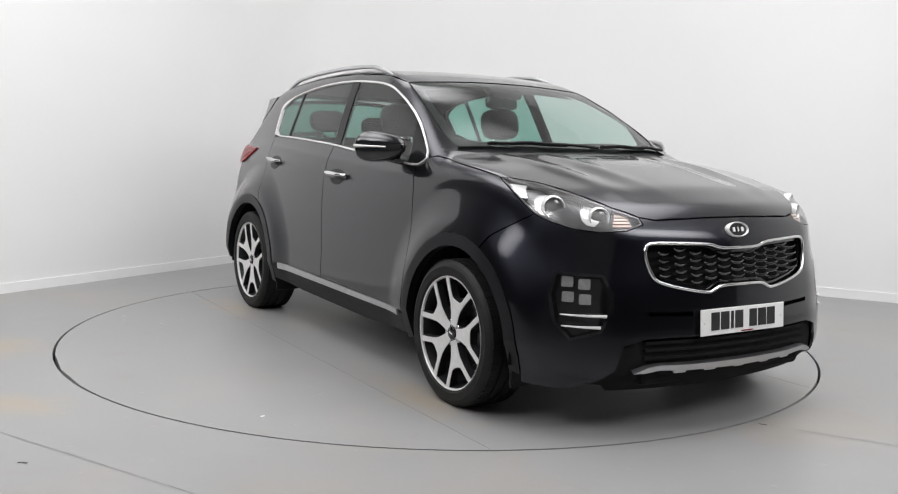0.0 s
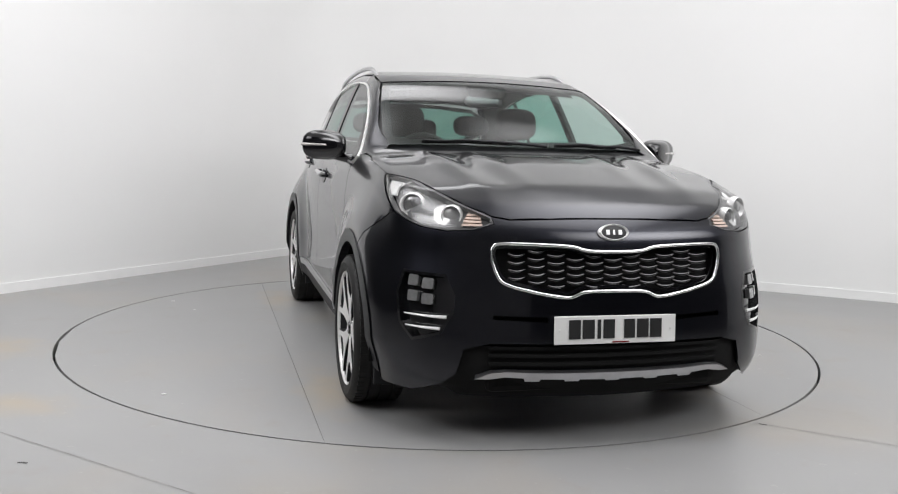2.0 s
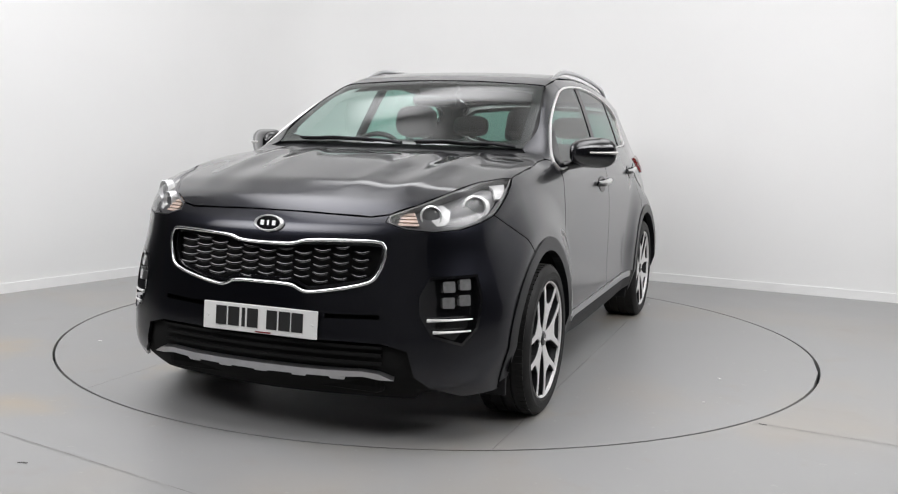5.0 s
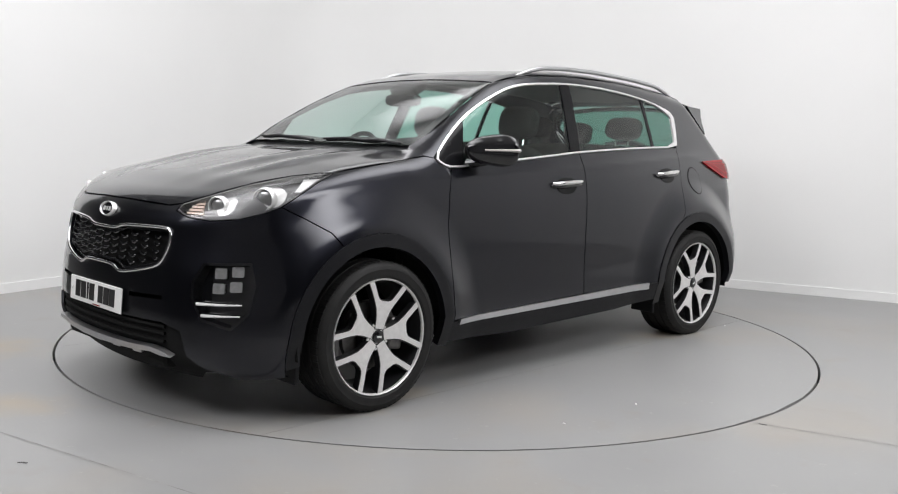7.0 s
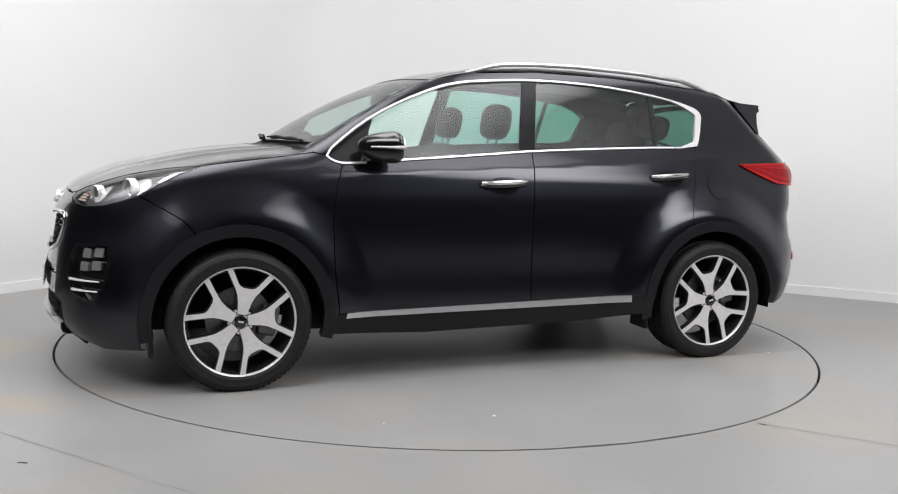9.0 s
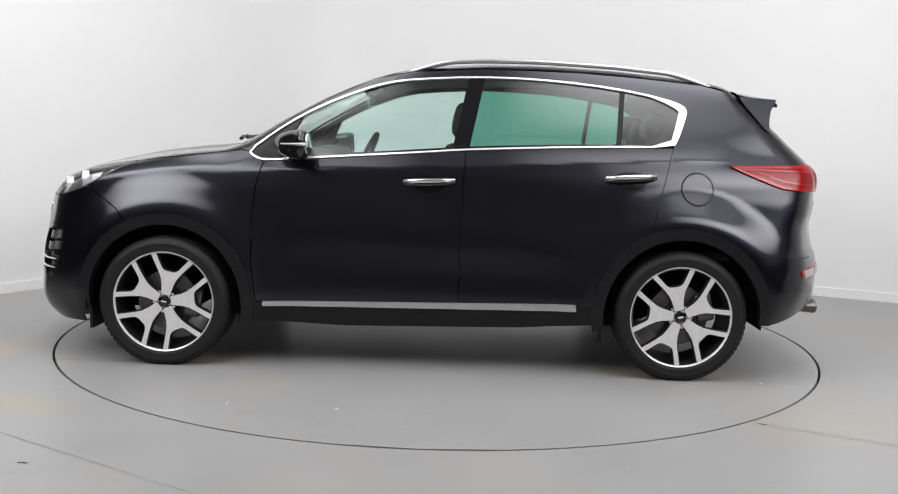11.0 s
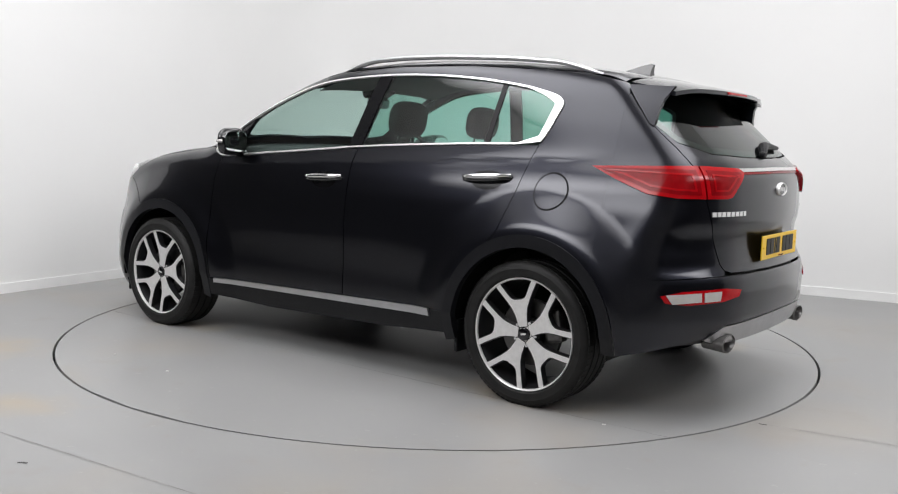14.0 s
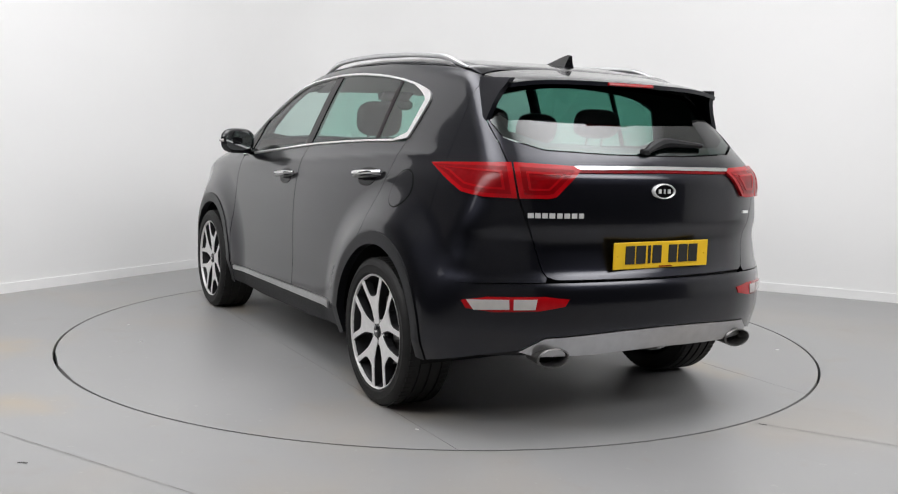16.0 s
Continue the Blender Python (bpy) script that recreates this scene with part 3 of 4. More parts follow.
def trim(kind, loop, radius, level, closed=True):
    """A rounded bright bar that follows the surface."""
    pts = dense(loop, 0.012) if closed else list(loop)
    if closed:
        pts = pts + pts[:1]
    return tube(at_level(kind, pts, level), radius, 8, 1.0, not closed)


ARCH = 0.457
# outlines shared by neighbours
HOOD_SIDE = [(0.97, 1.128), (1.045, 1.118), (1.2, 1.096), (1.40, 1.070), (1.50, 1.052)]
LAMP_LOW = deg([(70.2, 1.056), (64, 1.014), (59.3, 0.966), (54.7, 0.914), (50.4, 0.887), (45.3, 0.864), (39, 0.854), (33, 0.862), (28.9, 0.886)])
LAMP_TOP = deg([(29.8, 0.913), (36.5, 0.95), (45.9, 0.999), (57.5, 1.037)])
DLO = [(0.925, 1.122), (0.89, 1.088), (0.83, 1.072), (0.618, 1.089), (0.04, 1.133), (-0.2, 1.155), (-0.84, 1.187), (-1.285, 1.197),
       (-1.315, 1.25), (-1.355, 1.36), (-1.362, 1.39), (-1.345, 1.416), (-1.30, 1.438), (-1.12, 1.482), (-0.83, 1.522), (-0.53, 1.543),
       (-0.236, 1.545), (0.068, 1.525), (0.2, 1.505), (0.313, 1.474), (0.5, 1.399), (0.656, 1.319), (0.782, 1.236)]
A_EDGE = [(0.985, 0.70), (0.85, 0.70), (0.6, 0.665), (0.45, 0.635), (0.31, 0.605)]
ROOF_EDGE = [(0.31, 0.605), (0.1, 0.605), (-0.3, 0.605), (-0.8, 0.60), (-1.2, 0.592), (-1.45, 0.58), (-1.62, 0.57)]
XB = -1.66

# flank
fender = [(0.925, 1.122)] + HOOD_SIDE + change("N", "S", LAMP_LOW[:4]) + [(1.68, 0.862), (1.585, 0.805)] + arc(WHEEL_X, WHEEL_Z, ARCH, 64, 193, 26)
fender += [(0.86, 0.345), (0.886, 0.56), (0.887, 0.80), (0.872, 0.95), (0.845, 1.05), (0.84, 1.072), (0.89, 1.088)]
pair("front_fender", patch("S", [inset(fender, GAP)], 0.018), PAINT)
front_door = [(0.83, 1.072), (0.618, 1.089), (0.04, 1.133), (-0.205, 1.155), (-0.187, 0.751), (-0.188, 0.372), (0.86, 0.349),
              (0.886, 0.56), (0.887, 0.80), (0.872, 0.95), (0.845, 1.05)]
doors_f = pair("front_door", patch("S", [inset(front_door, GAP)], 0.018), PAINT)
rear_door = [(-0.205, 1.155), (-0.84, 1.187), (-1.285, 1.197), (-1.22, 0.964), (-1.173, 0.80)] + arc(-WHEEL_X, WHEEL_Z, ARCH, 63, 5, 14)
rear_door += [(-0.188, 0.372), (-0.187, 0.751)]
doors_r = pair("rear_door", patch("S", [inset(rear_door, GAP)], 0.018), PAINT)
a_s = change("T", "S", A_EDGE)
r_s = change("T", "S", ROOF_EDGE)
z_top = r_s[-1][1] - 0.02
quarter = [(0.97, 1.132)] + a_s + r_s[1:] + [(XB, z_top)] + [(XB, z_top - (z_top - 0.643) * i / 20) for i in range(1, 21)]
quarter += arc(-WHEEL_X, WHEEL_Z, ARCH, 136, 63, 16) + [(-1.173, 0.80), (-1.22, 0.964), (-1.285, 1.197)] + DLO[8:] + [DLO[0]]
GATE = deg([(39.5, 1.42), (39.0, 1.30), (38.6, 1.28), (35.7, 1.2), (33.7, 1.122), (31.4, 0.978), (29.0, 0.842), (26.8, 0.70), (25.8, 0.675), (24, 0.663)])
x_b = change("S", "B", [(XB, z_top - (z_top - 0.643) * i / 20) for i in range(21)])
wrap = x_b + deg([(45, 0.648), (37, 0.649), (26, 0.656)]) + GATE[::-1][1:-1] + deg([(39.5, z_top)])
pair("body_side", patch("S", [quarter], 0.02) + patch("B", [inset(wrap, lambda a, z: -0.004 if a > 0.72 else 0.001)], 0.02, -0.0006), PAINT)
arches = []
for wx in (WHEEL_X, -WHEEL_X):
    a0, a1 = (-12, 194) if wx > 0 else (-12, 184)
    ring_loop = arc(wx, WHEEL_Z, ARCH + 0.002, a0, a1, 40) + arc(wx, WHEEL_Z, 0.400, a1, a0, 40)
    arches += pair("arch_moulding", patch("S", [ring_loop], 0.02, 0.006, 0.04), ARCH_TRIM, "satin dark grey wheel arch moulding")
sill = [(0.885, 0.345), (-0.89, 0.384), (-0.90, 0.275), (-0.5, 0.245), (0.4, 0.225), (0.895, 0.245)]
sills = pair("sill", patch("S", [inset(sill, 0.002)], 0.03, 0.004, 0.03), PLASTIC, "black plastic sill")
strip = [(0.822, 0.352), (-0.79, 0.384), (-0.795, 0.346), (0.826, 0.326)]
pair("sill_strip", patch("S", [strip], 0.02, 0.014, 0.012), RAIL, "polished sill strip", sills)

# windows of the flank
inner = inset(rounded(DLO, 1), lambda x, z: 0.0085 + 0.034 * (1 - min(1, max(0, (x + 1.36) / 0.16))) ** 1.0)
surround = pair("window_surround", patch("S", [rounded(DLO, 1), inner], 0.014, 0.002, 0.012, lambda q: 0.006 * np.ones(len(q))), BRIGHT, "chrome window surround")
edge_line = [p for p in dense(inset(rounded(DLO, 1), 0.0045), 0.012) if p[0] < 0.76]
pair("surround_edge", trim("S", edge_line, 0.0046, 0.003, False), CHROME, "", surround)


def cut(loop, x0, x1, lean=0.0):
    """The part of an outline between two leaning lines."""
    def clip(pts, x, keep_less):
        out = []
        s = lambda p: (p[0] - (x + lean * (p[1] - 1.2))) * (1 if keep_less else -1)
        for p, q in zip(pts, list(pts[1:]) + [pts[0]]):
            if s(p) <= 0:
                out.append(tuple(p))
            if (s(p) < 0) != (s(q) < 0):
                t = s(p) / (s(p) - s(q))
                out.append((p[0] + (q[0] - p[0]) * t, p[1] + (q[1] - p[1]) * t))
        return out
    return clip(clip(loop, x1, True), x0, False)


inner_d = dense(inner, 0.03)
pair("front_side_glass", patch("S", [cut(inner_d, -0.145, 2, -0.2)], 0.05, -0.004, 0), GLASS, "clear green-tinted glass", doors_f)
pair("rear_side_glass", patch("S", [cut(inner_d, -0.99, -0.225, -0.2)], 0.05, -0.004, 0), PRIVACY, "dark green privacy glass", doors_r)
pair("quarter_glass", patch("S", [cut(inner_d, -2, -1.01, -0.08)], 0.05, -0.004, 0), PRIVACY, "dark green privacy glass", doors_r)
pair("pillar_trim", patch("S", [cut(inner_d, -0.228, -0.142, -0.2)], 0.03, 0.0, 0.02), PILLAR, "black door pillar", doors_f)
pair("glass_divider", patch("S", [cut(inner_d, -1.012, -0.985, -0.08)], 0.03, -0.001, 0.012), PLASTIC, "", doors_r)
pair("mirror_sail", patch("S", [cut(inner_d, 0.70, 2, -0.4)], 0.03, 0.0, 0.02), PILLAR, "black door mirror corner", doors_f)

# bonnet, scuttle, windscreen, roof
nose_line = [(0, 0.911), (0.10, 0.911), (0.25, 0.907), (0.41, 0.902)]
side3 = at_level("S", HOOD_SIDE)
lamp3 = at_level("N", LAMP_TOP[::-1])
edge3 = at_level("X", nose_line[::-1])
hood_half = [(1.155, 0.0), (1.14, 0.3), (1.075, 0.55), (0.98, 0.715)] + [tuple(p[:2]) for p in side3] + [tuple(p[:2]) for p in lamp3] + [tuple(p[:2]) for p in edge3]
hood_half[-1] = (hood_half[-1][0], 0.0)
cpart("bonnet", patch("T", [inset(both_top(hood_half), GAP)], 0.02, 0, 0.015), PAINT)
cowl = both_top([(0.98, 0.0), (0.93, 0.4), (0.90, 0.74), (1.04, 0.755), (1.2, 0.72), (1.26, 0.4), (1.28, 0.0)])
cpart("scuttle", patch("T", [cowl], 0.05, -0.018, 0.01), PLASTIC, "black plastic scuttle panel under the windscreen")
screen = both_top([(1.055, 0.0), (1.035, 0.3), (0.98, 0.55), (0.945, 0.695)] + [(x, y - 0.006) for x, y in A_EDGE[1:]] + [(0.325, 0.45), (0.335, 0.0)])
frit_in = both_top([(1.02, 0.0), (1.0, 0.3), (0.94, 0.52), (0.88, 0.645), (0.6, 0.61), (0.42, 0.57), (0.40, 0.3), (0.395, 0.0)])
ws = cpart("windscreen", patch("T", [inset(screen, 0.002)], 0.05, -0.003, 0), SCREEN, "tinted windscreen")
cpart("screen_border", patch("T", [inset(screen, 0.002), frit_in], 0.04, -0.006, 0), DEEP, "black glass border", ws)
roof_half = [(0.335, 0.0), (0.325, 0.45)] + ROOF_EDGE + [(-1.64, 0.3), (-1.645, 0.0)]
roof_ob = cpart("roof", patch("T", [inset(both_top(roof_half), 0.002)], 0.04, 0, 0.012), PAINT)
bm = box(0.10, 0.22, 0.05, 0.015)
cpart("sensor_housing", bm, PLASTIC, "black sensor and mirror foot", ws).matrix_basis = pose(0.36, 0, 1.49, 0, 28, 0)
mirror_in = cpart("cabin_mirror", soft_box(0.035, 0.25, 0.07, 4), GLOSS_BLACK, "", ws)
mirror_in.matrix_basis = pose(0.38, -0.02, 1.425, 0, -6, 10)

gutter = [(x, z + 0.008) for x, z in HOOD_SIDE] + [(x, z - 0.045) for x, z in HOOD_SIDE[::-1]]
pair("bonnet_gutter", patch("S", [gutter], 0.02, -0.007, 0), PAINT)

# nose: bumper with its openings
GRILLE = both([(0, 0.786), (0.124, 0.788), (0.169, 0.807), (0.337, 0.812), (0.461, 0.814), (0.488, 0.803), (0.496, 0.758), (0.472, 0.682),
               (0.443, 0.655), (0.334, 0.628), (0.198, 0.605), (0.164, 0.616), (0.131, 0.633), (0, 0.634)])
FOG = deg([(48.6, 0.69), (38.0, 0.685), (35.6, 0.61), (35.6, 0.54), (38.0, 0.455), (44.5, 0.418), (48.2, 0.48), (49.6, 0.60)])
SLOT = [(0.275, 0.53), (0.49, 0.537), (0.49, 0.520), (0.275, 0.512)]
grille_n = change("X", "N", dense(GRILLE, 0.02))
slot_n = change("X", "N", dense(SLOT, 0.03))
flip_n = lambda q: [(-a, b) for a, b in q]
half = change("X", "N", nose_line) + LAMP_TOP[:1] + LAMP_LOW[::-1][:6] + change("S", "N", [(1.68, 0.862), (1.585, 0.805)] + arc(WHEEL_X, WHEEL_Z, ARCH, 64, -16, 16))
half += deg([(57, 0.205), (46, 0.20), (38, 0.25), (34.5, 0.30), (33.0, 0.40)]) + change("X", "N", [(0.50, 0.425), (0.3, 0.425), (0, 0.425)])
half[0], half[-1] = (0, half[0][1]), (0, half[-1][1])
bumper = cpart("front_bumper", patch("N", [inset(both(half), 0.0025), grille_n, FOG, flip_n(FOG), slot_n, flip_n(slot_n)], 0.03), PAINT)
cpart("cavity", patch("N", [both(deg([(0, 0.88), (30, 0.85), (56, 0.82), (56, 0.24), (30, 0.2), (0, 0.2)]))], 0.06, -0.055, 0), DEEP, "", bumper)
low = both(deg([(0, 0.43), (34, 0.41), (35.5, 0.30), (39, 0.25), (36, 0.19), (0, 0.18)]))
cpart("lower_valance", patch("N", [low], 0.03, -0.022, 0.02), DEEP, "black lower bumper", bumper)
for z in (0.345, 0.378, 0.408):
    bar = both([(0, z + 0.007), (0.50, z + 0.006), (0.50, z - 0.006), (0, z - 0.007)])
    cpart("intake_slat", patch("X", [bar], 0.03, -0.010, 0.014), DEEP, "", bumper)
skid = both([(0, 0.314), (0.3, 0.314), (0.44, 0.319), (0.50, 0.312), (0.555, 0.286), (0.50, 0.287), (0.44, 0.297), (0.3, 0.288), (0, 0.284)])
cpart("skid_plate", patch("X", [skid], 0.02, 0.012, 0.03), SATIN, "satin silver skid bar", bumper)
for y in (-0.33, -0.17, 0.0, 0.17, 0.33):
    tab = [(y - 0.035, 0.288), (y + 0.035, 0.288), (y + 0.028, 0.276), (y - 0.028, 0.276)]
    cpart("skid_tab", patch("X", [tab], 0.02, 0.004, 0.02), SATIN, "", bumper)

# grille: chrome ring and rows of scalloped fins
grille = cpart("grille", patch("X", [inset(GRILLE, 0.002)], 0.04, -0.042, 0), DEEP, "black grille with a chrome ring")
cpart("grille_ring", trim("X", rounded(GRILLE, 2), 0.0075, 0.004), CHROME, "chrome ring", grille, smooth=60)
cpart("grille_lip", patch("X", [inset(rounded(GRILLE, 1), 0.009), inset(rounded(GRILLE, 1), 0.02)], 0.02, -0.012, 0.02), GLOSS_BLACK, "", grille)
fin = tube([(0, -0.040 + 0.080 * i / 8, -0.011 * (1 - (i / 4 - 1) ** 2) + 0.004) for i in range(9)], [0.0036 + 0.0034 * (1 - (i / 4 - 1) ** 2) for i in range(9)], 8, 1.2).mesh("fin")
for p in fin.polygons:
    p.use_smooth = True
gl = [dense(inset(GRILLE, 0.014), 0.03)]
for c in range(-6, 7):
    for r in range(8):
        y, z = c * 0.078, 0.605 + r * 0.030 + (0.015 if c % 2 else 0)
        ends = np.array([(y - 0.025, z), (y + 0.025, z), (y, z)])
        if in_loops(ends, gl).all():
            p = at_level("X", [(y, z)], -0.016)[0]
            part("fin", fin, GLOSS_BLACK, grille, at=pose(*p, 0, 0, -math.degrees(0.44 * y)))

# number plates: characters as plain bars
def number_plate(name, paint, at, label):
    ob = cpart(name, box(0.006, 0.520, 0.111, 0.002, 1), paint, label)
    ob.matrix_basis = HOME @ at
    for k, w in ((-0.175, 0.048), (-0.117, 0.050), (-0.072, 0.014), (-0.030, 0.048), (0.058, 0.046), (0.115, 0.050), (0.172, 0.050)):
        part("character_bar", box(0.003, w, 0.075, 0.0), INK, ob, at=pose(0.0042, k, 0.003))
    for k in (-0.238, 0.238):
        part("screw_cap", lathe([(0.0, 0.004), (0.004, 0.004), (0.005, 0.0)], 10), paint, ob, at=pose(0.003, k, 0, 0, 0, -90))
    part("maker_line", box(0.003, 0.07, 0.005, 0.0), RED_DARK, ob, at=pose(0.0032, 0.02, -0.049))
    return ob


number_plate("front_plate", PLATE_W, pose(2.203, 0, 0.484, 0, -4, 0), "white number plate")
number_plate("rear_plate", PLATE_Y, pose(-2.181, 0, 0.757, 0, 0, 180), "yellow number plate")


def badge(at, w, label):
    ob = cpart("badge", lathe([(0, 0.004), (0.80, 0.004), (0.86, 0.002), (0.87, -0.02)], 32), GLOSS_BLACK, label)
    ob.matrix_basis = HOME @ at @ Matrix.Diagonal((w, 1, w * 0.52, 1))
    part("badge_ring", lathe([(0.80, -0.01), (0.82, 0.008), (0.91, 0.012), (1.0, 0.004), (1.0, -0.01)], 40), LAMP_SILVER, ob)
    for k, s in ((-0.40, 0.22), (0.0, 0.11), (0.40, 0.22)):
        part("badge_bar", box(s, 0.006, 0.56, 0.0), LAMP_SILVER, ob, at=pose(k, 0.005, 0))
    return ob


badge(pose(2.138, 0, 0.861, 18, 0, -90), 0.066, "oval chrome badge on black")
badge(pose(-2.172, 0, 1.020, 0, 0, 90), 0.062, "oval chrome badge on black")

# front lamps
lamp_loop = LAMP_LOW + LAMP_TOP
heads = pair("headlight", patch("N", [inset(lamp_loop, 0.002)], 0.025, -0.034, 0), LAMP_GREY, "clear headlight with twin ringed projectors")
pair("cover", patch("N", [inset(lamp_loop, 0.003)], 0.025, -0.001, 0), COVER, "", heads)
pair("bezel", patch("N", [inset(lamp_loop, 0.001), inset(lamp_loop, 0.006)], 0.02, -0.004, 0.028), LAMP_GREY, "", heads)
wing = deg([(66.5, 1.026), (60.8, 1.020), (58.0, 0.972), (60.5, 0.972)])
pair("side_reflector", patch("N", [wing], 0.02, -0.022, 0.01), LAMP_SILVER, "", heads)
for bowl in ([(56.6, 0.980), (50.6, 0.994), (50.6, 0.900), (55.0, 0.918)], [(44.4, 0.946), (39.4, 0.954), (39.4, 0.868), (43.2, 0.880)]):
    pair("inner_reflector", patch("N", [rounded(deg(bowl), 1)], 0.02, -0.0325, 0), LAMP_SILVER, "bright reflector tunnel", heads)
for i in range(5):
    z0 = 0.874 + i * 0.0125
    bar = deg([(36.2 - 0.15 * i, z0 + 0.008), (31.6 + 0.35 * i, z0 + 0.008), (31.6 + 0.35 * i, z0), (36.2 - 0.15 * i, z0)])
    pair("indicator_bar", patch("N", [bar], 0.02, -0.02, 0.008), AMBER, "pale amber indicator bar", heads)
for a, z, r in ((50.6, 0.942, 0.047), (39.4, 0.908, 0.042)):
    p = at_level("N", deg([(a, z)]), -0.031)[0]
    for s, hd in ((1, heads[0]), (-1, heads[1])):
        m = pose(p[0], s * p[1], p[2], 0, 0, s * 26) @ pose(0, 0, 0, 0, 0, -90)
        part("projector_ring", lathe([(r * 0.84, -0.02), (r * 0.86, 0.010), (r * 0.94, 0.014), (r * 1.03, 0.010), (r * 1.06, -0.02)], 32), LAMP_SILVER, hd, "bright lamp ring", at=m, smooth=50)
        part("projector_lens", lathe([(0, 0.010), (r * 0.3, 0.009), (r * 0.58, 0.006), (r * 0.85, -0.002)], 28), LENS, hd, "round projector lens", at=m, smooth=60)

# fog lamp pods
pods = pair("fog_pod", patch("N", [inset(FOG, 0.001)], 0.03, -0.035, 0), GLOSS_BLACK, "black pod with four square LED lamps")
pair("pod_frame", patch("N", [inset(FOG, -0.001), inset(FOG, 0.010)], 0.02, 0.001, 0.04), GLOSS_BLACK, "", pods)
for a, z in ((45.7, 0.652), (42.0, 0.645), (45.4, 0.592), (41.7, 0.585)):
    sq = deg([(a - 1.3, z - 0.017), (a - 1.05, z - 0.021), (a + 1.05, z - 0.021), (a + 1.3, z - 0.017), (a + 1.3, z + 0.017), (a + 1.05, z + 0.021), (a - 1.05, z + 0.021), (a - 1.3, z + 0.017)])
    pair("fog_lamp", patch("N", [sq], 0.012, -0.010, 0.02), LED, "small square LED lamp", pods)
for z, a0, a1 in ((0.521, 46.8, 37.0), (0.475, 46.4, 38.2)):
    pair("chrome_blade", trim("N", deg([(a0 + (a1 - a0) * i / 12, z) for i in range(13)]), [0.003 + 0.004 * i / 12 for i in range(13)], 0.0, False), LAMP_SILVER, "chrome blade", pods)

# tail: gate, glass, bumper, lamps
glass_low = deg([(39.0, 1.305), (34.8, 1.224), (26.5, 1.178), (12, 1.166), (0, 1.164)])
gate_half = [(0, glass_low[-1][1])] + glass_low[::-1][1:] + GATE[2:] + deg([(12, 0.662), (0, 0.661)])
gate = cpart("tailgate", patch("B", [inset(both(gate_half), GAP)], 0.03), PAINT)
glass_top = deg([(0, 1.485), (20, 1.475), (36, 1.45), (39.4, 1.40)])
rear_loop = both(glass_top + glass_low)
cpart("rear_glass", patch("B", [inset(rear_loop, 0.002)], 0.05, -0.004, 0), REAR_PANE, "dark green privacy glass", gate)
cpart("glass_border", patch("B", [inset(rear_loop, 0.002), inset(rear_loop, 0.03)], 0.04, -0.008, 0), GLOSS_BLACK, "", gate)
bar = deg([(20.8, 1.119), (0, 1.123), (-20.8, 1.119), (-20.8, 1.104), (0, 1.108), (20.8, 1.104)])
cpart("chrome_bar", patch("B", [bar], 0.03, 0.008, 0.012), CHROME, "chrome strip across the tailgate", gate)
red_line = deg([(20.5, 1.104), (0, 1.108), (-20.5, 1.104), (-20.3, 1.092), (0, 1.096), (20.3, 1.092)])
cpart("red_strip", patch("B", [red_line], 0.03, 0.004, 0.01), RED_DARK, "", gate)
outer_l = deg([(53.5, 1.113), (33.1, 1.129), (31.8, 0.988), (38, 0.990), (43, 1.004), (48, 1.055)])
inner_l = deg([(32.7, 1.129), (21, 1.119), (19.6, 1.103), (24.6, 0.995), (26, 0.988), (31.4, 0.988)])
tails = pair("tail_light", patch("B", [outer_l], 0.02, 0.012, 0.03), RED, "red tail light wrapped round the corner")
gates = pair("gate_light", patch("B", [inner_l], 0.02, 0.012, 0.03), RED, "red tail light on the tailgate")
for lens, owners in ((outer_l, tails), (inner_l, gates)):
    pair("lamp_bed", patch("B", [inset(lens, 0.016)], 0.02, 0.0135, 0.003), RED_DEEP, "darker red lamp bed", owners)
    for k, w in ((0.032, 0.008),):
        pair("light_guide", patch("B", [inset(lens, k), inset(lens, k + w)], 0.02, 0.0155, 0.004), RED, "", owners)
arc_r = arc(-WHEEL_X, WHEEL_Z, ARCH, 137, 184, 14)
skid_top = deg([(30.4, 0.378), (25.8, 0.434), (10, 0.452), (0, 0.456)])
rb_half = deg([(0, 0.657), (24, 0.656), (37, 0.648), (45, 0.647)]) + change("S", "B", arc_r) + deg([(46, 0.315), (38, 0.35)]) + skid_top
rear_bumper = cpart("rear_bumper", patch("B", [inset(both(rb_half), 0.0025)], 0.03), PAINT)
cpart("rear_skid_plate", patch("B", [both(deg([(0, 0.362), (18, 0.352), (27, 0.352), (30.6, 0.374)]) + [(a, z - 0.003) for a, z in skid_top])], 0.03, 0.004, 0.03), SATIN, "satin silver rear skid plate", rear_bumper)
cpart("rear_valance", patch("B", [both(deg([(0, 0.45), (30, 0.40), (46, 0.38), (46, 0.34), (30, 0.35), (0, 0.345)]))], 0.05, -0.035, 0.02), PLASTIC, "", rear_bumper)
refl = rounded(deg([(41.8, 0.594), (21.2, 0.606), (22.8, 0.549), (39.8, 0.533)]), 1)
lamps = pair("bumper_lamp", patch("B", [refl], 0.02, 0.004, 0.02), RED, "red and clear lamp in the rear bumper")
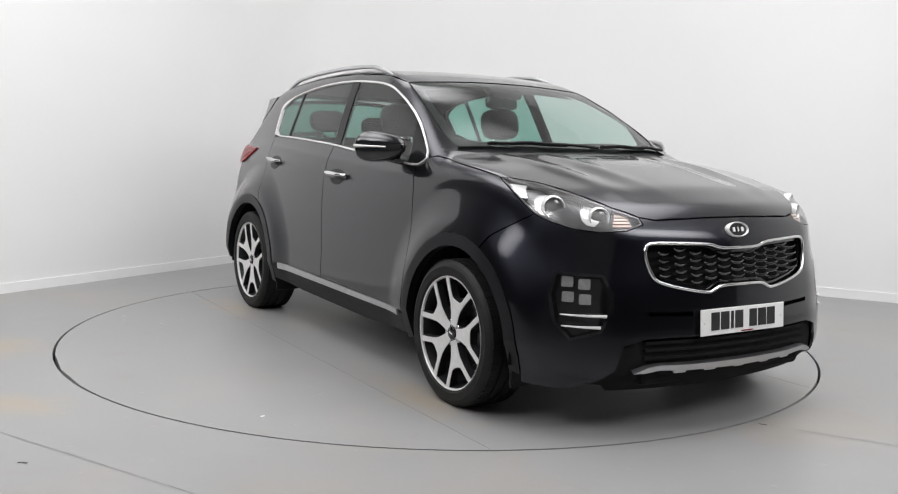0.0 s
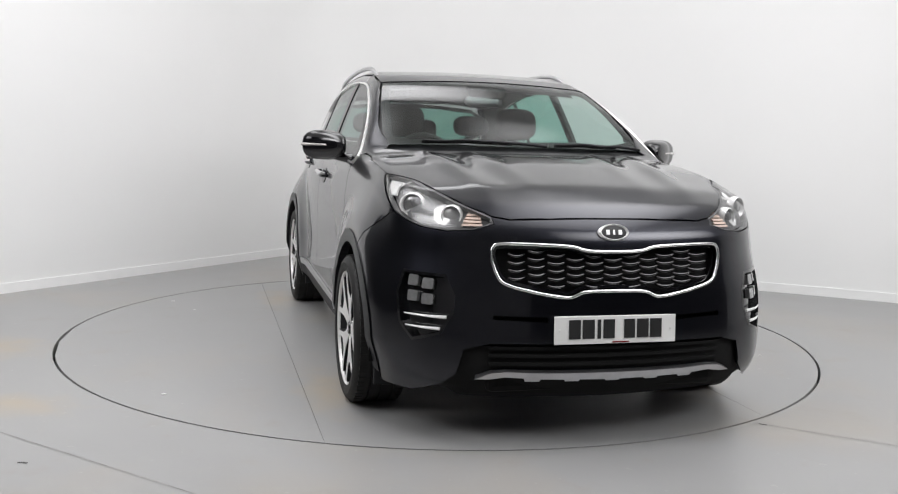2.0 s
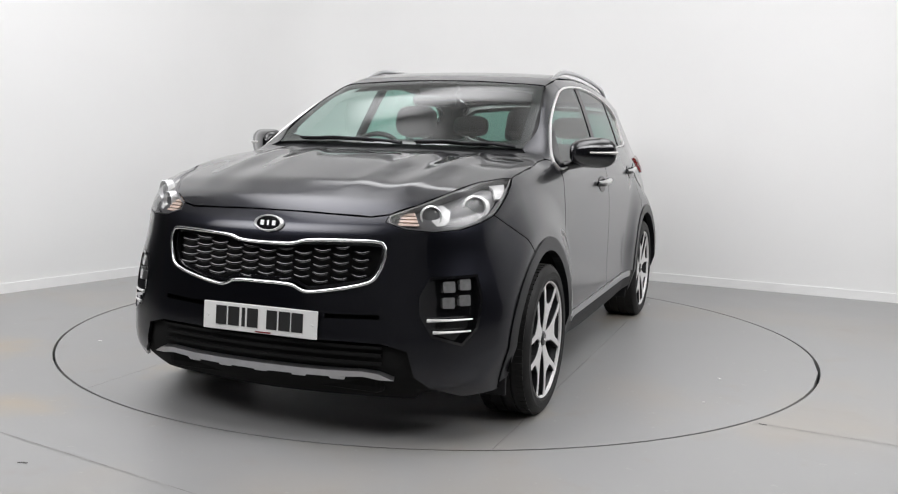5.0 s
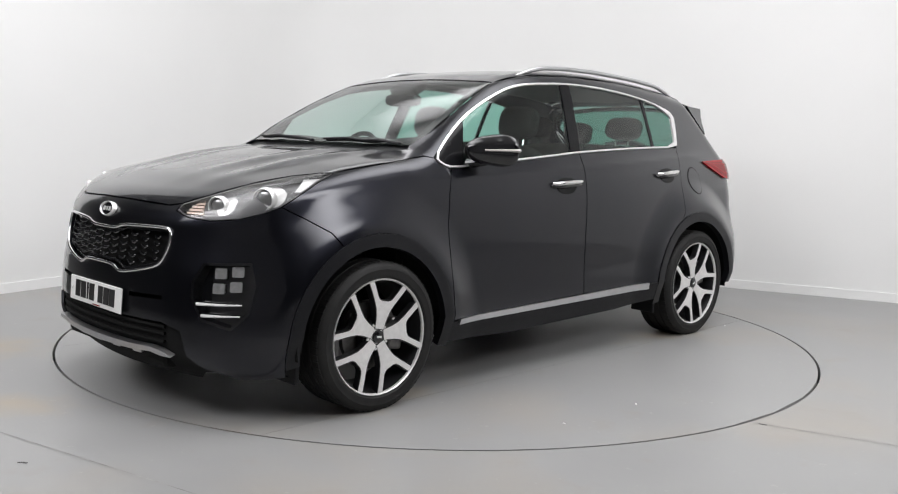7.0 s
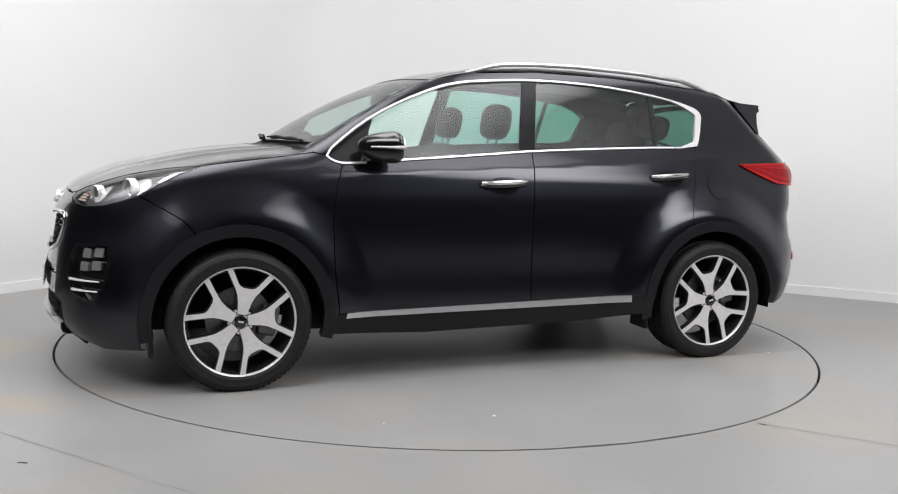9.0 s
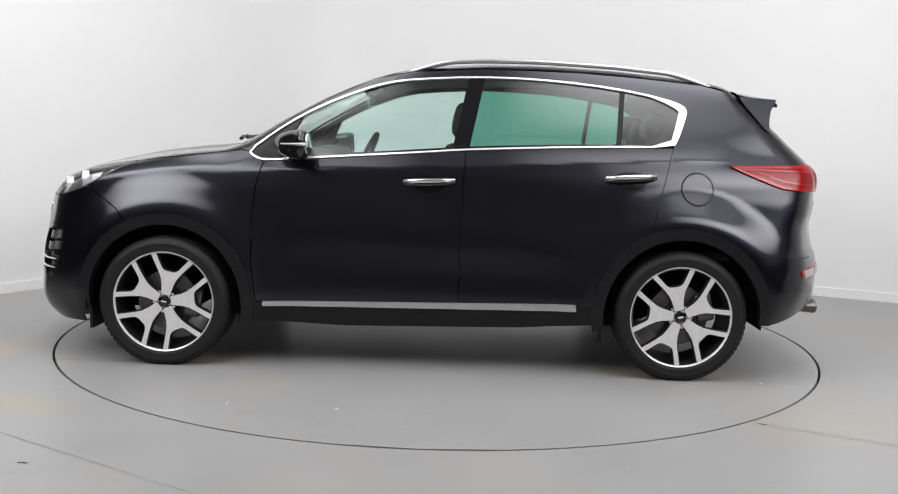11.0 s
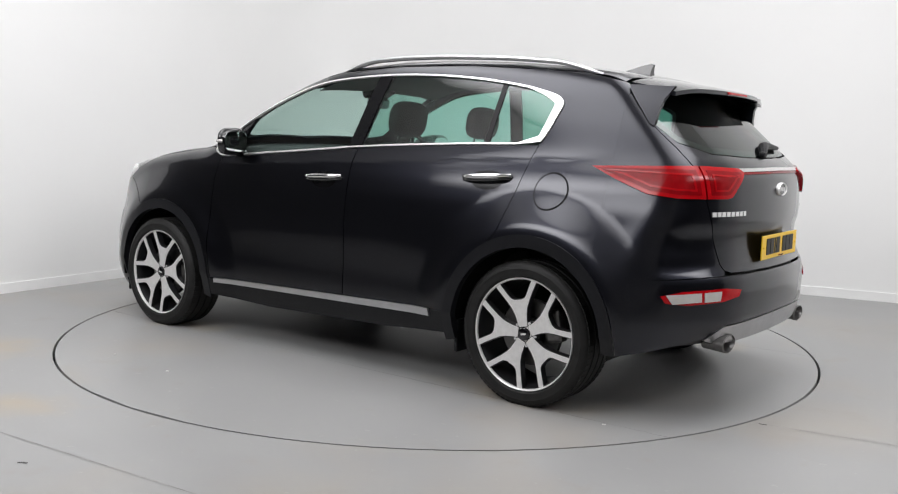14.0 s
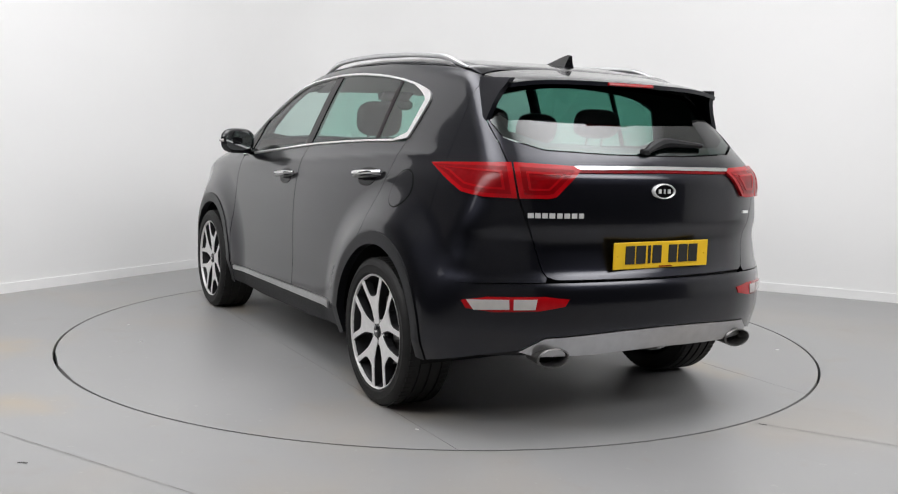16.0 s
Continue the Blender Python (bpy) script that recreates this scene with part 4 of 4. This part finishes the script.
pair("reversing_lens", patch("B", [deg([(31.8, 0.590), (27.6, 0.592), (27.9, 0.551), (31.8, 0.548)])], 0.02, 0.008, 0.004), CLEAR_LENS, "clear ribbed lens", lamps)
pair("fog_lens", patch("B", [deg([(40.3, 0.584), (32.6, 0.589), (32.5, 0.550), (38.9, 0.544)])], 0.02, 0.008, 0.004), CLEAR_LENS, "clear ribbed lens", lamps)
for k, w in ((0.615, 0.03), (0.582, 0.028), (0.55, 0.028), (0.517, 0.03), (0.483, 0.028), (0.45, 0.03), (0.417, 0.028), (0.386, 0.026)):
    p = seen_from("B", [(-2.1, k, 0.921)])[0]
    word = [(p[0] - w * 0.30, 0.931), (p[0] + w * 0.30, 0.931), (p[0] + w * 0.30, 0.911), (p[0] - w * 0.30, 0.911)]
    cpart("name_bar", patch("B", [word], 0.02, 0.004, 0.005), LAMP_SILVER, "chrome lettering as a plain bar", gate)
cpart("name_bar", patch("B", [deg([(-26.0, 0.928), (-28.8, 0.926), (-28.8, 0.914), (-26, 0.916)])], 0.02, 0.004, 0.005), LAMP_SILVER, "", gate)

# spoiler with its fins, brake light, wiper
def spoiler():
    us, ws_ = np.linspace(0, 1, 16), np.linspace(-1, 1, 41)
    v, f = [], []
    for side in (0, 1):
        for u in us:
            for w in ws_:
                y = w * (0.572 + 0.004 * u)
                x = -1.648 + u * (-0.285 + 0.07 * w * w)
                z = top_z(np.array([x]), np.array([abs(y)]))[0] - 0.006 - 0.024 * abs(w) ** 5
                thick = 0.012 + 0.028 * (1 - u) + 0.012 * u
                v.append((x, y, z - (thick if side else 0) - 0.006 * u ** 6 * (1 - side)))
    n, m = len(us), len(ws_)
    for side in (0, 1):
        for i in range(n - 1):
            for j in range(m - 1):
                q = (side * n * m + i * m + j, side * n * m + i * m + j + 1, side * n * m + (i + 1) * m + j + 1, side * n * m + (i + 1) * m + j)
                f.append(q if side else q[::-1])
    k = n * m
    for j in range(m - 1):
        f.append(((n - 1) * m + j, (n - 1) * m + j + 1, k + (n - 1) * m + j + 1, k + (n - 1) * m + j))
    for i in range(n - 1):
        f.append((i * m, (i + 1) * m, k + (i + 1) * m, k + i * m))
        f.append(((i + 1) * m + m - 1, i * m + m - 1, k + i * m + m - 1, k + (i + 1) * m + m - 1))
    return Geo(v, f)


spoil = cpart("roof_spoiler", spoiler(), PAINT, smooth=40)


def spoiler_fin(s):
    """Painted fin from the spoiler's corner down beside the rear glass."""
    rows = ((1.480, -1.652, -1.858), (1.455, -1.664, -1.845), (1.42, -1.69, -1.822), (1.37, -1.732, -1.810), (1.305, -1.785, -1.806))
    v, f = [], []
    for z, xa, xb in rows:
        ya, yb = (float(side_y(np.array([x]), np.array([z]))[0]) - 0.008 for x in (xa, xb))
        v += [(xa, s * ya, z), (xb, s * yb, z - 0.01), (xb, s * (yb - 0.024), z - 0.01), (xa, s * (ya - 0.03), z)]
    for i in range(len(rows) - 1):
        for j in range(4):
            q = (4 * i + j, 4 * i + (j + 1) % 4, 4 * i + 4 + (j + 1) % 4, 4 * i + 4 + j)
            f.append(q if s > 0 else q[::-1])
    f += [(3, 2, 1, 0), tuple(range(len(v) - 4, len(v)))]
    return Geo(v, f)


for s in (1, -1):
    cpart("spoiler_fin", spoiler_fin(s), PAINT, "", spoil, smooth=40)
cpart("brake_light", box(0.012, 0.25, 0.014, 0.003), RED, "slim red high brake light", spoil).matrix_basis = pose(-1.932, 0, 1.464, 0, 10, 0)
p = at_level("B", [(0.03, 1.18)], 0.012)[0]
wip = cpart("rear_wiper", soft_box(0.03, 0.05, 0.03, 3), PLASTIC, "black rear wiper")
wip.matrix_basis = HOME @ pose(*p)
ts = np.linspace(0, 1, 14)
line = [(0.03 - 0.33 * t, 1.180 + 0.042 * math.sin(min(1, t * 2.2) * 1.57) - 0.018 * max(0, t - 0.45)) for t in ts]
blade = tube(at_level("B", line, 0.016), [0.010 + 0.016 * math.sin(min(1, t * 2.6 + 0.15) * 1.57) - 0.020 * max(0, t - 0.3) for t in ts], 8, 0.9)
cpart("wiper_arm", blade.moved(pose(*(-p))), PLASTIC, "", wip, smooth=40)

# front wipers
for y0, y1, x0, x1 in ((0.10, -0.52, 1.10, 1.005), (0.66, 0.16, 1.00, 1.075)):
    ts = np.linspace(0, 1, 12)
    line = [(x0 + (x1 - x0) * t, y0 + (y1 - y0) * t) for t in ts]
    arm = tube(at_level("T", line, 0.022), [0.012 - 0.005 * t for t in ts], 8, 0.7)
    arm_ob = cpart("wiper", arm, PLASTIC, "black windscreen wiper", smooth=40)
    line2 = [(x0 + (x1 - x0) * t - 0.02, y0 + (y1 - y0) * t) for t in ts[3:]]
    cpart("wiper_blade", tube(at_level("T", line2, 0.010), 0.006, 6, 1.5), PLASTIC, "", arm_ob, smooth=40)

# roof rails and fin aerial
for s in (1, -1):
    ts = np.linspace(0, 1, 40)
    xs = 0.10 - 1.60 * ts
    base = at_level("T", [(x, 0.585 - 0.02 * t * t) for x, t in zip(xs, ts)])
    lift = 0.036 * step(np.minimum(ts, 1 - ts), -0.03, 0.16) - 0.006
    pts = base + np.stack([0 * ts, 0 * ts, lift], 1)
    pts[:, 1] *= s
    rad = 0.0135 * np.minimum(1, 0.45 + 8 * np.minimum(ts, 1 - ts))
    rail = cpart("roof_rail", tube(pts, rad, 10, 0.95), RAIL, "satin silver roof rail", smooth=50)
fin_poly = [(-1.29, 0.0), (-1.36, 0.022), (-1.43, 0.052), (-1.475, 0.066), (-1.488, 0.062), (-1.482, 0.03), (-1.485, 0.0)]
bm = bmesh.new()
lo_v, hi_v = [], []
for sx in (1, -1):
    lo_v.append([bm.verts.new((x, sx * (0.028 * (1 - z / 0.085) ** 1.3 + 0.003), z)) for x, z in fin_poly])
bm.faces.new(lo_v[0])
bm.faces.new(lo_v[1][::-1])
for i in range(len(fin_poly)):
    j = (i + 1) % len(fin_poly)
    bm.faces.new((lo_v[0][j], lo_v[0][i], lo_v[1][i], lo_v[1][j]))
aer = cpart("fin_aerial", bm, GLOSS_BLACK, "black fin aerial", roof_ob, smooth=30)
aer.matrix_basis = Matrix.Translation((-1.39, 0, 1.566)) @ pose(0, 0, 0, 0, -6, 0) @ Matrix.Translation((1.39, 0, 0))

# door handles, fuel flap
for doors, xa, za, xb, zb in ((doors_f, 0.108, 0.992, -0.150, 1.003), (doors_r, -0.93, 1.036, -1.187, 1.052)):
    ts = np.linspace(0, 1, 14)
    pts = at_level("S", [(xa + (xb - xa) * t, za + (zb - za) * t) for t in ts])
    pts[:, 1] += 0.010 + 0.030 * np.minimum(1, 5 * np.minimum(ts, 1 - ts)) ** 0.7
    grip = tube(pts, [0.0085 + 0.005 * math.sin(math.pi * t) for t in ts], 10, 0.95)
    low_pts = pts - np.array([0, 0.008, 0.014])
    under = tube(low_pts, [0.010 + 0.006 * math.sin(math.pi * t) for t in ts], 8, 0.9)
    mx, mz = (xa + xb) / 2, (za + zb) / 2 - 0.022
    # no hollow here: a dark sheet on the door gives the recess its shade
    cup = rounded([(mx + 0.10, mz + 0.045), (mx + 0.075, mz - 0.042), (mx - 0.075, mz - 0.040), (mx - 0.10, mz + 0.048)], 3)
    for g, d in ((lambda q: q, doors[0]), (lambda q: q.mirrored(), doors[1])):
        h = cpart("handle", g(grip), CHROME, "chrome door handle", d, smooth=50)
        cpart("handle_base", g(under), GLOSS_BLACK, "", d, smooth=50)
        cpart("handle_cup_shade", g(patch("S", [cup], 0.02, 0.003, 0.004)), PILLAR, "dark patch standing for the shaded recess behind the handle", d)
flap = arc(-1.402, 0.990, 0.079, 0, 350, 34)
cpart("fuel_flap", patch("S", [flap], 0.02, 0.0035, 0.008), PAINT, "round fuel flap")
flap_gap = [(x, z) for x, z in arc(-1.402, 0.990, 0.0855, 0, 350, 34)]
cpart("fuel_flap_gap", patch("S", [flap_gap], 0.02, 0.0012, 0.002), DEEP)

def pod_point(u, v, w, s):
    """A mirror pod: broad to the rear, swept back and in towards its front; u, v, w from -1 to 1."""
    t = (u + 1) / 2
    inner, outer = -0.102, 0.140 - 0.180 * t ** 1.6
    return Vector(((0.062 if u < 0 else 0.128) * u, s * (inner + (outer - inner) * (v + 1) / 2), 0.082 * w * (1 - 0.38 * t * t)))


# door mirrors: a swept pod on an arm, indicator strip, glass to the rear
for s, d in ((1, doors_f[0]), (-1, doors_f[1])):
    shell = soft_box(2, 2, 2, 3.0)
    for v in shell.verts:
        v.co = pod_point(v.co.x, v.co.y, v.co.z, s)
    if s < 0:
        bmesh.ops.reverse_faces(shell, faces=list(shell.faces))
    mir = part("door_mirror", shell, GLOSS_BLACK, car, "gloss black door mirror with indicator strip", HOME @ Matrix.Translation((0.645, s * 0.955, 1.163)), smooth=60)
    strip_pts = [pod_point(u, (1 - abs(u) ** 3) ** (1 / 3) * 0.97, 0.02, s) for u in np.linspace(-0.86, 0.62, 16)]
    part("indicator_strip", tube(strip_pts, [0.013 - 0.007 * i / 15 for i in range(16)], 8, 0.8), CLEAR_LENS, mir, "white indicator strip", smooth=50)
    rim = [(math.cos(a), math.sin(a)) for a in np.linspace(0, 2 * math.pi, 32, endpoint=False)]
    rim = [(0.080 * math.copysign(abs(c) ** 0.7, c), 0.058 * math.copysign(abs(q) ** 0.7, q)) for c, q in rim]
    part("mirror_glass", prism(rim, 0.004), MIRROR, mir, "mirror glass", at=pose(-0.0615, s * 0.008, 0, 0, 0, 90))
    arm = tube([(0.01, -s * 0.04, -0.048), (0.03, -s * 0.085, -0.062), (0.05, -s * 0.135, -0.070)], [0.036, 0.032, 0.036], 10, 0.7)
    part("mirror_arm", arm, GLOSS_BLACK, mir, smooth=50)

# exhausts
for s in (1, -1):
    ex = lathe([(0.046, -0.07), (0.050, -0.02), (0.056, 0.03), (0.050, 0.034), (0.045, 0.02), (0.042, -0.06)], 28)
    ob = cpart("exhaust_tip", ex, STEEL, "oval polished exhaust tip", smooth=40)
    ob.matrix_basis = HOME @ pose(-2.118, s * 0.515, 0.352, 0, 0, 90) @ Matrix.Diagonal((1.42, 1, 0.72, 1))
    part("bore", lathe([(0.0, -0.03), (0.043, -0.03), (0.043, -0.05)], 20), DEEP, ob)

# wheel wells and floor pan
for wx in (WHEEL_X, -WHEEL_X):
    for s in (1, -1):
        v, f = [], []
        n = 28
        for i in range(n + 1):
            a = radians(-8 + 196 * i / n)
            for y in (0.50, 0.905):
                v.append((wx + 0.420 * math.cos(a), s * y, WHEEL_Z + 0.420 * math.sin(a)))
        for i in range(n):
            f.append((2 * i, 2 * i + 1, 2 * i + 3, 2 * i + 2))
        f.append(tuple(range(0, 2 * n + 2, 2)))
        cpart("wheel_well", Geo(v, f), DEEP, "dark wheel arch liner")
cpart("floor_pan", box(2.05, 1.5, 0.12, 0.03, at=pose(0, 0, 0.30)), DEEP, "dark underside")
cpart("front_undertray", box(0.85, 1.0, 0.10, 0.03, at=pose(1.70, 0, 0.27)), DEEP)
cpart("rear_undertray", box(0.85, 0.96, 0.10, 0.03, at=pose(-1.55, 0, 0.40)), DEEP)
for s in (1, -1):
    cpart("mud_flap", box(0.02, 0.16, 0.16, 0.006, at=pose(-0.93, s * 0.80, 0.26)), PLASTIC)
    cpart("mud_flap", box(0.02, 0.20, 0.12, 0.006, at=pose(1.735, s * 0.78, 0.23)), PLASTIC)


# ---- cabin ----
side_in = [(0.90, 0.70), (0.98, 1.08), (0.90, 1.14)] + change("T", "S", [(x, y + 0.03) for x, y in A_EDGE[1:]] + [(x, y + 0.01) for x, y in ROOF_EDGE[1:-1]]) + [(-1.62, 1.46), (-1.75, 1.25), (-1.85, 1.05), (-1.85, 0.88), (-0.88, 0.88), (-0.78, 0.5), (0.84, 0.5)]
pair("door_lining", patch("S", [side_in, inset(rounded(DLO, 1), 0.010)], 0.06, -0.018, 0), TRIM, "dark door and pillar lining")
cpart("headliner", patch("T", [both_top([(0.36, 0.0), (0.34, 0.55), (-0.3, 0.57), (-1.5, 0.53), (-1.62, 0.0)])], 0.08, -0.04, 0), LINER, "pale cloth headliner")
tail_in = both(deg([(0, 1.15), (26, 1.165), (34, 1.21), (33, 1.1), (28, 0.6), (0, 0.6)]))
cpart("tailgate_lining", patch("B", [tail_in], 0.08, -0.05, 0), TRIM)
dash = cpart("dashboard", soft_box(0.62, 1.46, 0.30, 5, at=pose(0.86, 0, 0.99, 0, -6, 0)), TRIM, "dark soft dashboard", smooth=60)
cpart("instrument_hood", soft_box(0.22, 0.40, 0.10, 3.5, at=pose(0.66, -0.37, 1.10)), TRIM, "", dash, smooth=60)
cpart("centre_screen", box(0.03, 0.24, 0.13, 0.008, at=pose(0.545, 0, 0.99, 0, -15, 0)), TRIM, "dark screen", dash)
cpart("centre_console", soft_box(0.95, 0.24, 0.34, 6, at=pose(0.10, 0, 0.62)), TRIM, "", smooth=60)
cpart("bulkhead", box(0.06, 1.5, 0.75, 0.02, at=pose(1.06, 0, 0.68)), DEEP)
sw = cpart("steering_wheel", tube([(0.0, 0.185 * math.cos(a), 0.185 * math.sin(a)) for a in np.linspace(0, 2 * math.pi, 41)], 0.0145, 10, cap=False), SEAT, "black leather steering wheel", smooth=60)
sw.matrix_basis = HOME @ pose(0.45, -0.37, 1.062, 0, -24, 0)
part("wheel_hub", soft_box(0.05, 0.15, 0.12, 3), TRIM, sw, smooth=60)
for a in (0, 180, 270):
    part("wheel_spoke", box(0.018, 0.115, 0.03, 0.006), SATIN, sw, at=pose(0, 0, 0, a, 0, 0) @ pose(0, 0.12, 0))


def front_seat(y):
    ob = cpart("front_seat", soft_box(0.54, 0.52, 0.20, 4.5, at=pose(0.14, y, 0.66, 0, -6, 0)), SEAT, "black leather front seat", smooth=60)
    cpart("backrest", soft_box(0.17, 0.50, 0.56, 4, at=pose(-0.09, y, 0.91, 0, -14, 0)), SEAT, "", ob, smooth=60)
    cpart("headrest", soft_box(0.12, 0.27, 0.20, 3.2, at=pose(-0.185, y, 1.315, 0, -10, 0)), SEAT, "", ob, smooth=60)
    for k in (-0.06, 0.06):
        cpart("headrest_post", tube([(-0.15, y + k, 1.13), (-0.178, y + k, 1.27)], 0.007, 8), CHROME, "", ob)
    cpart("seat_base", box(0.46, 0.42, 0.26, 0.03, at=pose(0.14, y, 0.47)), TRIM, "", ob)


front_seat(0.37)
front_seat(-0.37)
bench = cpart("rear_bench", soft_box(0.52, 1.28, 0.20, 5, at=pose(-0.86, 0, 0.68, 0, -5, 0)), SEAT, "black leather rear bench with three headrests", smooth=60)
cpart("backrest", soft_box(0.17, 1.28, 0.58, 4.5, at=pose(-1.15, 0, 0.92, 0, -20, 0)), SEAT, "", bench, smooth=60)
cpart("bench_base", box(0.5, 1.2, 0.26, 0.03, at=pose(-0.86, 0, 0.48)), TRIM, "", bench)
for y, w, z in ((0.38, 0.27, 1.312), (-0.38, 0.27, 1.312), (0.0, 0.22, 1.275)):
    cpart("headrest", soft_box(0.10, w, 0.15, 3.2, at=pose(-1.235, y, z, 0, -14, 0)), SEAT, "", bench, smooth=60)
    for k in (-0.05, 0.05):
        cpart("headrest_post", tube([(-1.20, y + k, 1.13), (-1.228, y + k, 1.26)], 0.006, 8), CHROME, "", bench)
cpart("parcel_shelf", box(0.55, 1.2, 0.03, 0.01, at=pose(-1.62, 0, 1.02)), TRIM, "dark parcel shelf")
cpart("boot_floor", box(0.75, 1.2, 0.05, 0.01, at=pose(-1.65, 0, 0.62)), TRIM)


# ---- wheels ----
def spoke_outline():
    up = [(0.034, 0.023), (0.060, 0.026), (0.090, 0.031), (0.122, 0.041), (0.155, 0.060), (0.190, 0.083), (0.2285, 0.1100)]
    mid = [(0.2390, 0.086), (0.206, 0.065), (0.178, 0.047), (0.166, 0.036), (0.160, 0.020)]
    return up + mid + [(u, -v) for u, v in mid[::-1]] + [(u, -v) for u, v in up[::-1]]


def build_wheel():
    """A wheel on the y axis, its outer face towards +y at y = 0."""
    ob = part("wheel", lathe([(0.2525, -0.012), (0.2545, -0.002), (0.260, 0.002), (0.2630, -0.004), (0.2630, -0.02)], 72), ALLOY, car, "diamond-cut five-spoke alloy wheel", smooth=40)
    inner_b = part("barrel", lathe([(0.2535, -0.010), (0.249, -0.022), (0.238, -0.05), (0.230, -0.20)], 48), ALLOY_DARK, ob, smooth=60)
    prof = [(0.250, -0.212), (0.268, -0.225), (0.298, -0.234), (0.325, -0.226), (0.334, -0.212)]
    for g in (-0.170, -0.117, -0.064):
        prof += [(0.338, g - 0.006), (0.331, g - 0.005), (0.331, g + 0.005), (0.338, g + 0.006)]
    prof += [(0.335, -0.020), (0.326, -0.004), (0.315, 0.004), (0.303, 0.0085), (0.301, 0.0075), (0.287, 0.009), (0.272, 0.007), (0.266, 0.001), (0.260, -0.006), (0.256, -0.03)]
    tyre = part("tyre", lathe(prof, 96), RUBBER, ob, "low-profile black tyre", smooth=35)
    bm = bmesh.new()
    for i in range(72):
        a = 2 * math.pi * i / 72
        for y in (-0.198, -0.030):
            r = bmesh.ops.create_cube(bm, size=1, matrix=Matrix.Rotation(-a, 4, "Y") @ Matrix.Translation((0.3352, y, 0)) @ Matrix.Diagonal((0.005, 0.034, 0.021, 1)))
    part("tread", bm, RUBBER, ob)["kind"] = "stuff"
    sp = spoke_outline()
    face = prism([(u, v) for u, v in sp], 0.003)
    fm = bpy.data.meshes.new("spoke")
    face.to_mesh(fm)
    face.free()
    core = prism(inset(sp, -0.004), 0.034, 0.0)
    cm = bpy.data.meshes.new("spoke_body")
    core.to_mesh(cm)
    core.free()
    for me_, mt in ((fm, ALLOY), (cm, ALLOY_DARK)):
        for v in me_.vertices:
            r = math.hypot(v.co.x, v.co.z)
            v.co.y += -0.004 - 0.016 * (1 - min(1, r / 0.225)) ** 1.2
        me_.materials.append(mt)
    for i in range(5):
        q = part("spoke", fm, ALLOY, ob, at=pose(0, 0, 0, 0, -90 + 72 * i, 0))
        part("spoke_body", cm, ALLOY_DARK, ob, at=pose(0, -0.0032, 0, 0, -90 + 72 * i, 0))
    part("hub", lathe([(0, -0.0215), (0.036, -0.0215), (0.042, -0.025), (0.044, -0.05)], 40), ALLOY, ob, smooth=40)
    part("hub_recess", lathe([(0.04, -0.034), (0.072, -0.036), (0.075, -0.07)], 40), ALLOY_DARK, ob, smooth=40)
    part("centre_cap", lathe([(0, -0.009), (0.024, -0.009), (0.028, -0.011), (0.030, -0.02)], 32), GLOSS_BLACK, ob, "black centre cap", smooth=30)
    part("cap_mark", box(0.026, 0.002, 0.008, 0.0), ALLOY, ob, at=pose(0, -0.0085, 0))
    for i in range(5):
        a = radians(90 + 36 + 72 * i)
        nut = part("wheel_nut", lathe([(0, -0.008), (0.007, -0.008), (0.0095, -0.011), (0.0095, -0.035)], 12), CHROME, ob, at=pose(0.055 * math.cos(a), -0.010, 0.055 * math.sin(a)))
    part("brake_disc", lathe([(0.06, -0.075), (0.155, -0.075), (0.155, -0.10), (0.06, -0.10)], 48), STEEL, ob, "steel brake disc", smooth=40)
    part("disc_bell", lathe([(0, -0.06), (0.075, -0.06), (0.08, -0.08)], 32), ALLOY_DARK, ob, smooth=40)
    return ob


HUB_Y = 0.922
first = build_wheel()
caliper = part("caliper", box(0.09, 0.06, 0.15, 0.015, at=pose(-0.135, -0.075, 0.02)), STEEL, first, "grey brake caliper")
first.matrix_basis = HOME @ pose(WHEEL_X, HUB_Y + 0.017, WHEEL_Z, 0, -11.5, 0)
for x, y, spin in ((-WHEEL_X, 1, 12), (WHEEL_X, -1, -15), (-WHEEL_X, -1, -25)):
    copy_thing(first, HOME @ pose(x, y * (HUB_Y + (0.017 if x > 0 else 0)), WHEEL_Z, 0, 0, 0 if y > 0 else 180) @ pose(0, 0, 0, 0, spin, 0))


# ---- what moves ----
def motions():
    rows = [(t, pose(0, 0, 0, 0, 0, a)) for t, a in TURN]
    walk(turntable, rows)
    walk(car, rows)


motions()
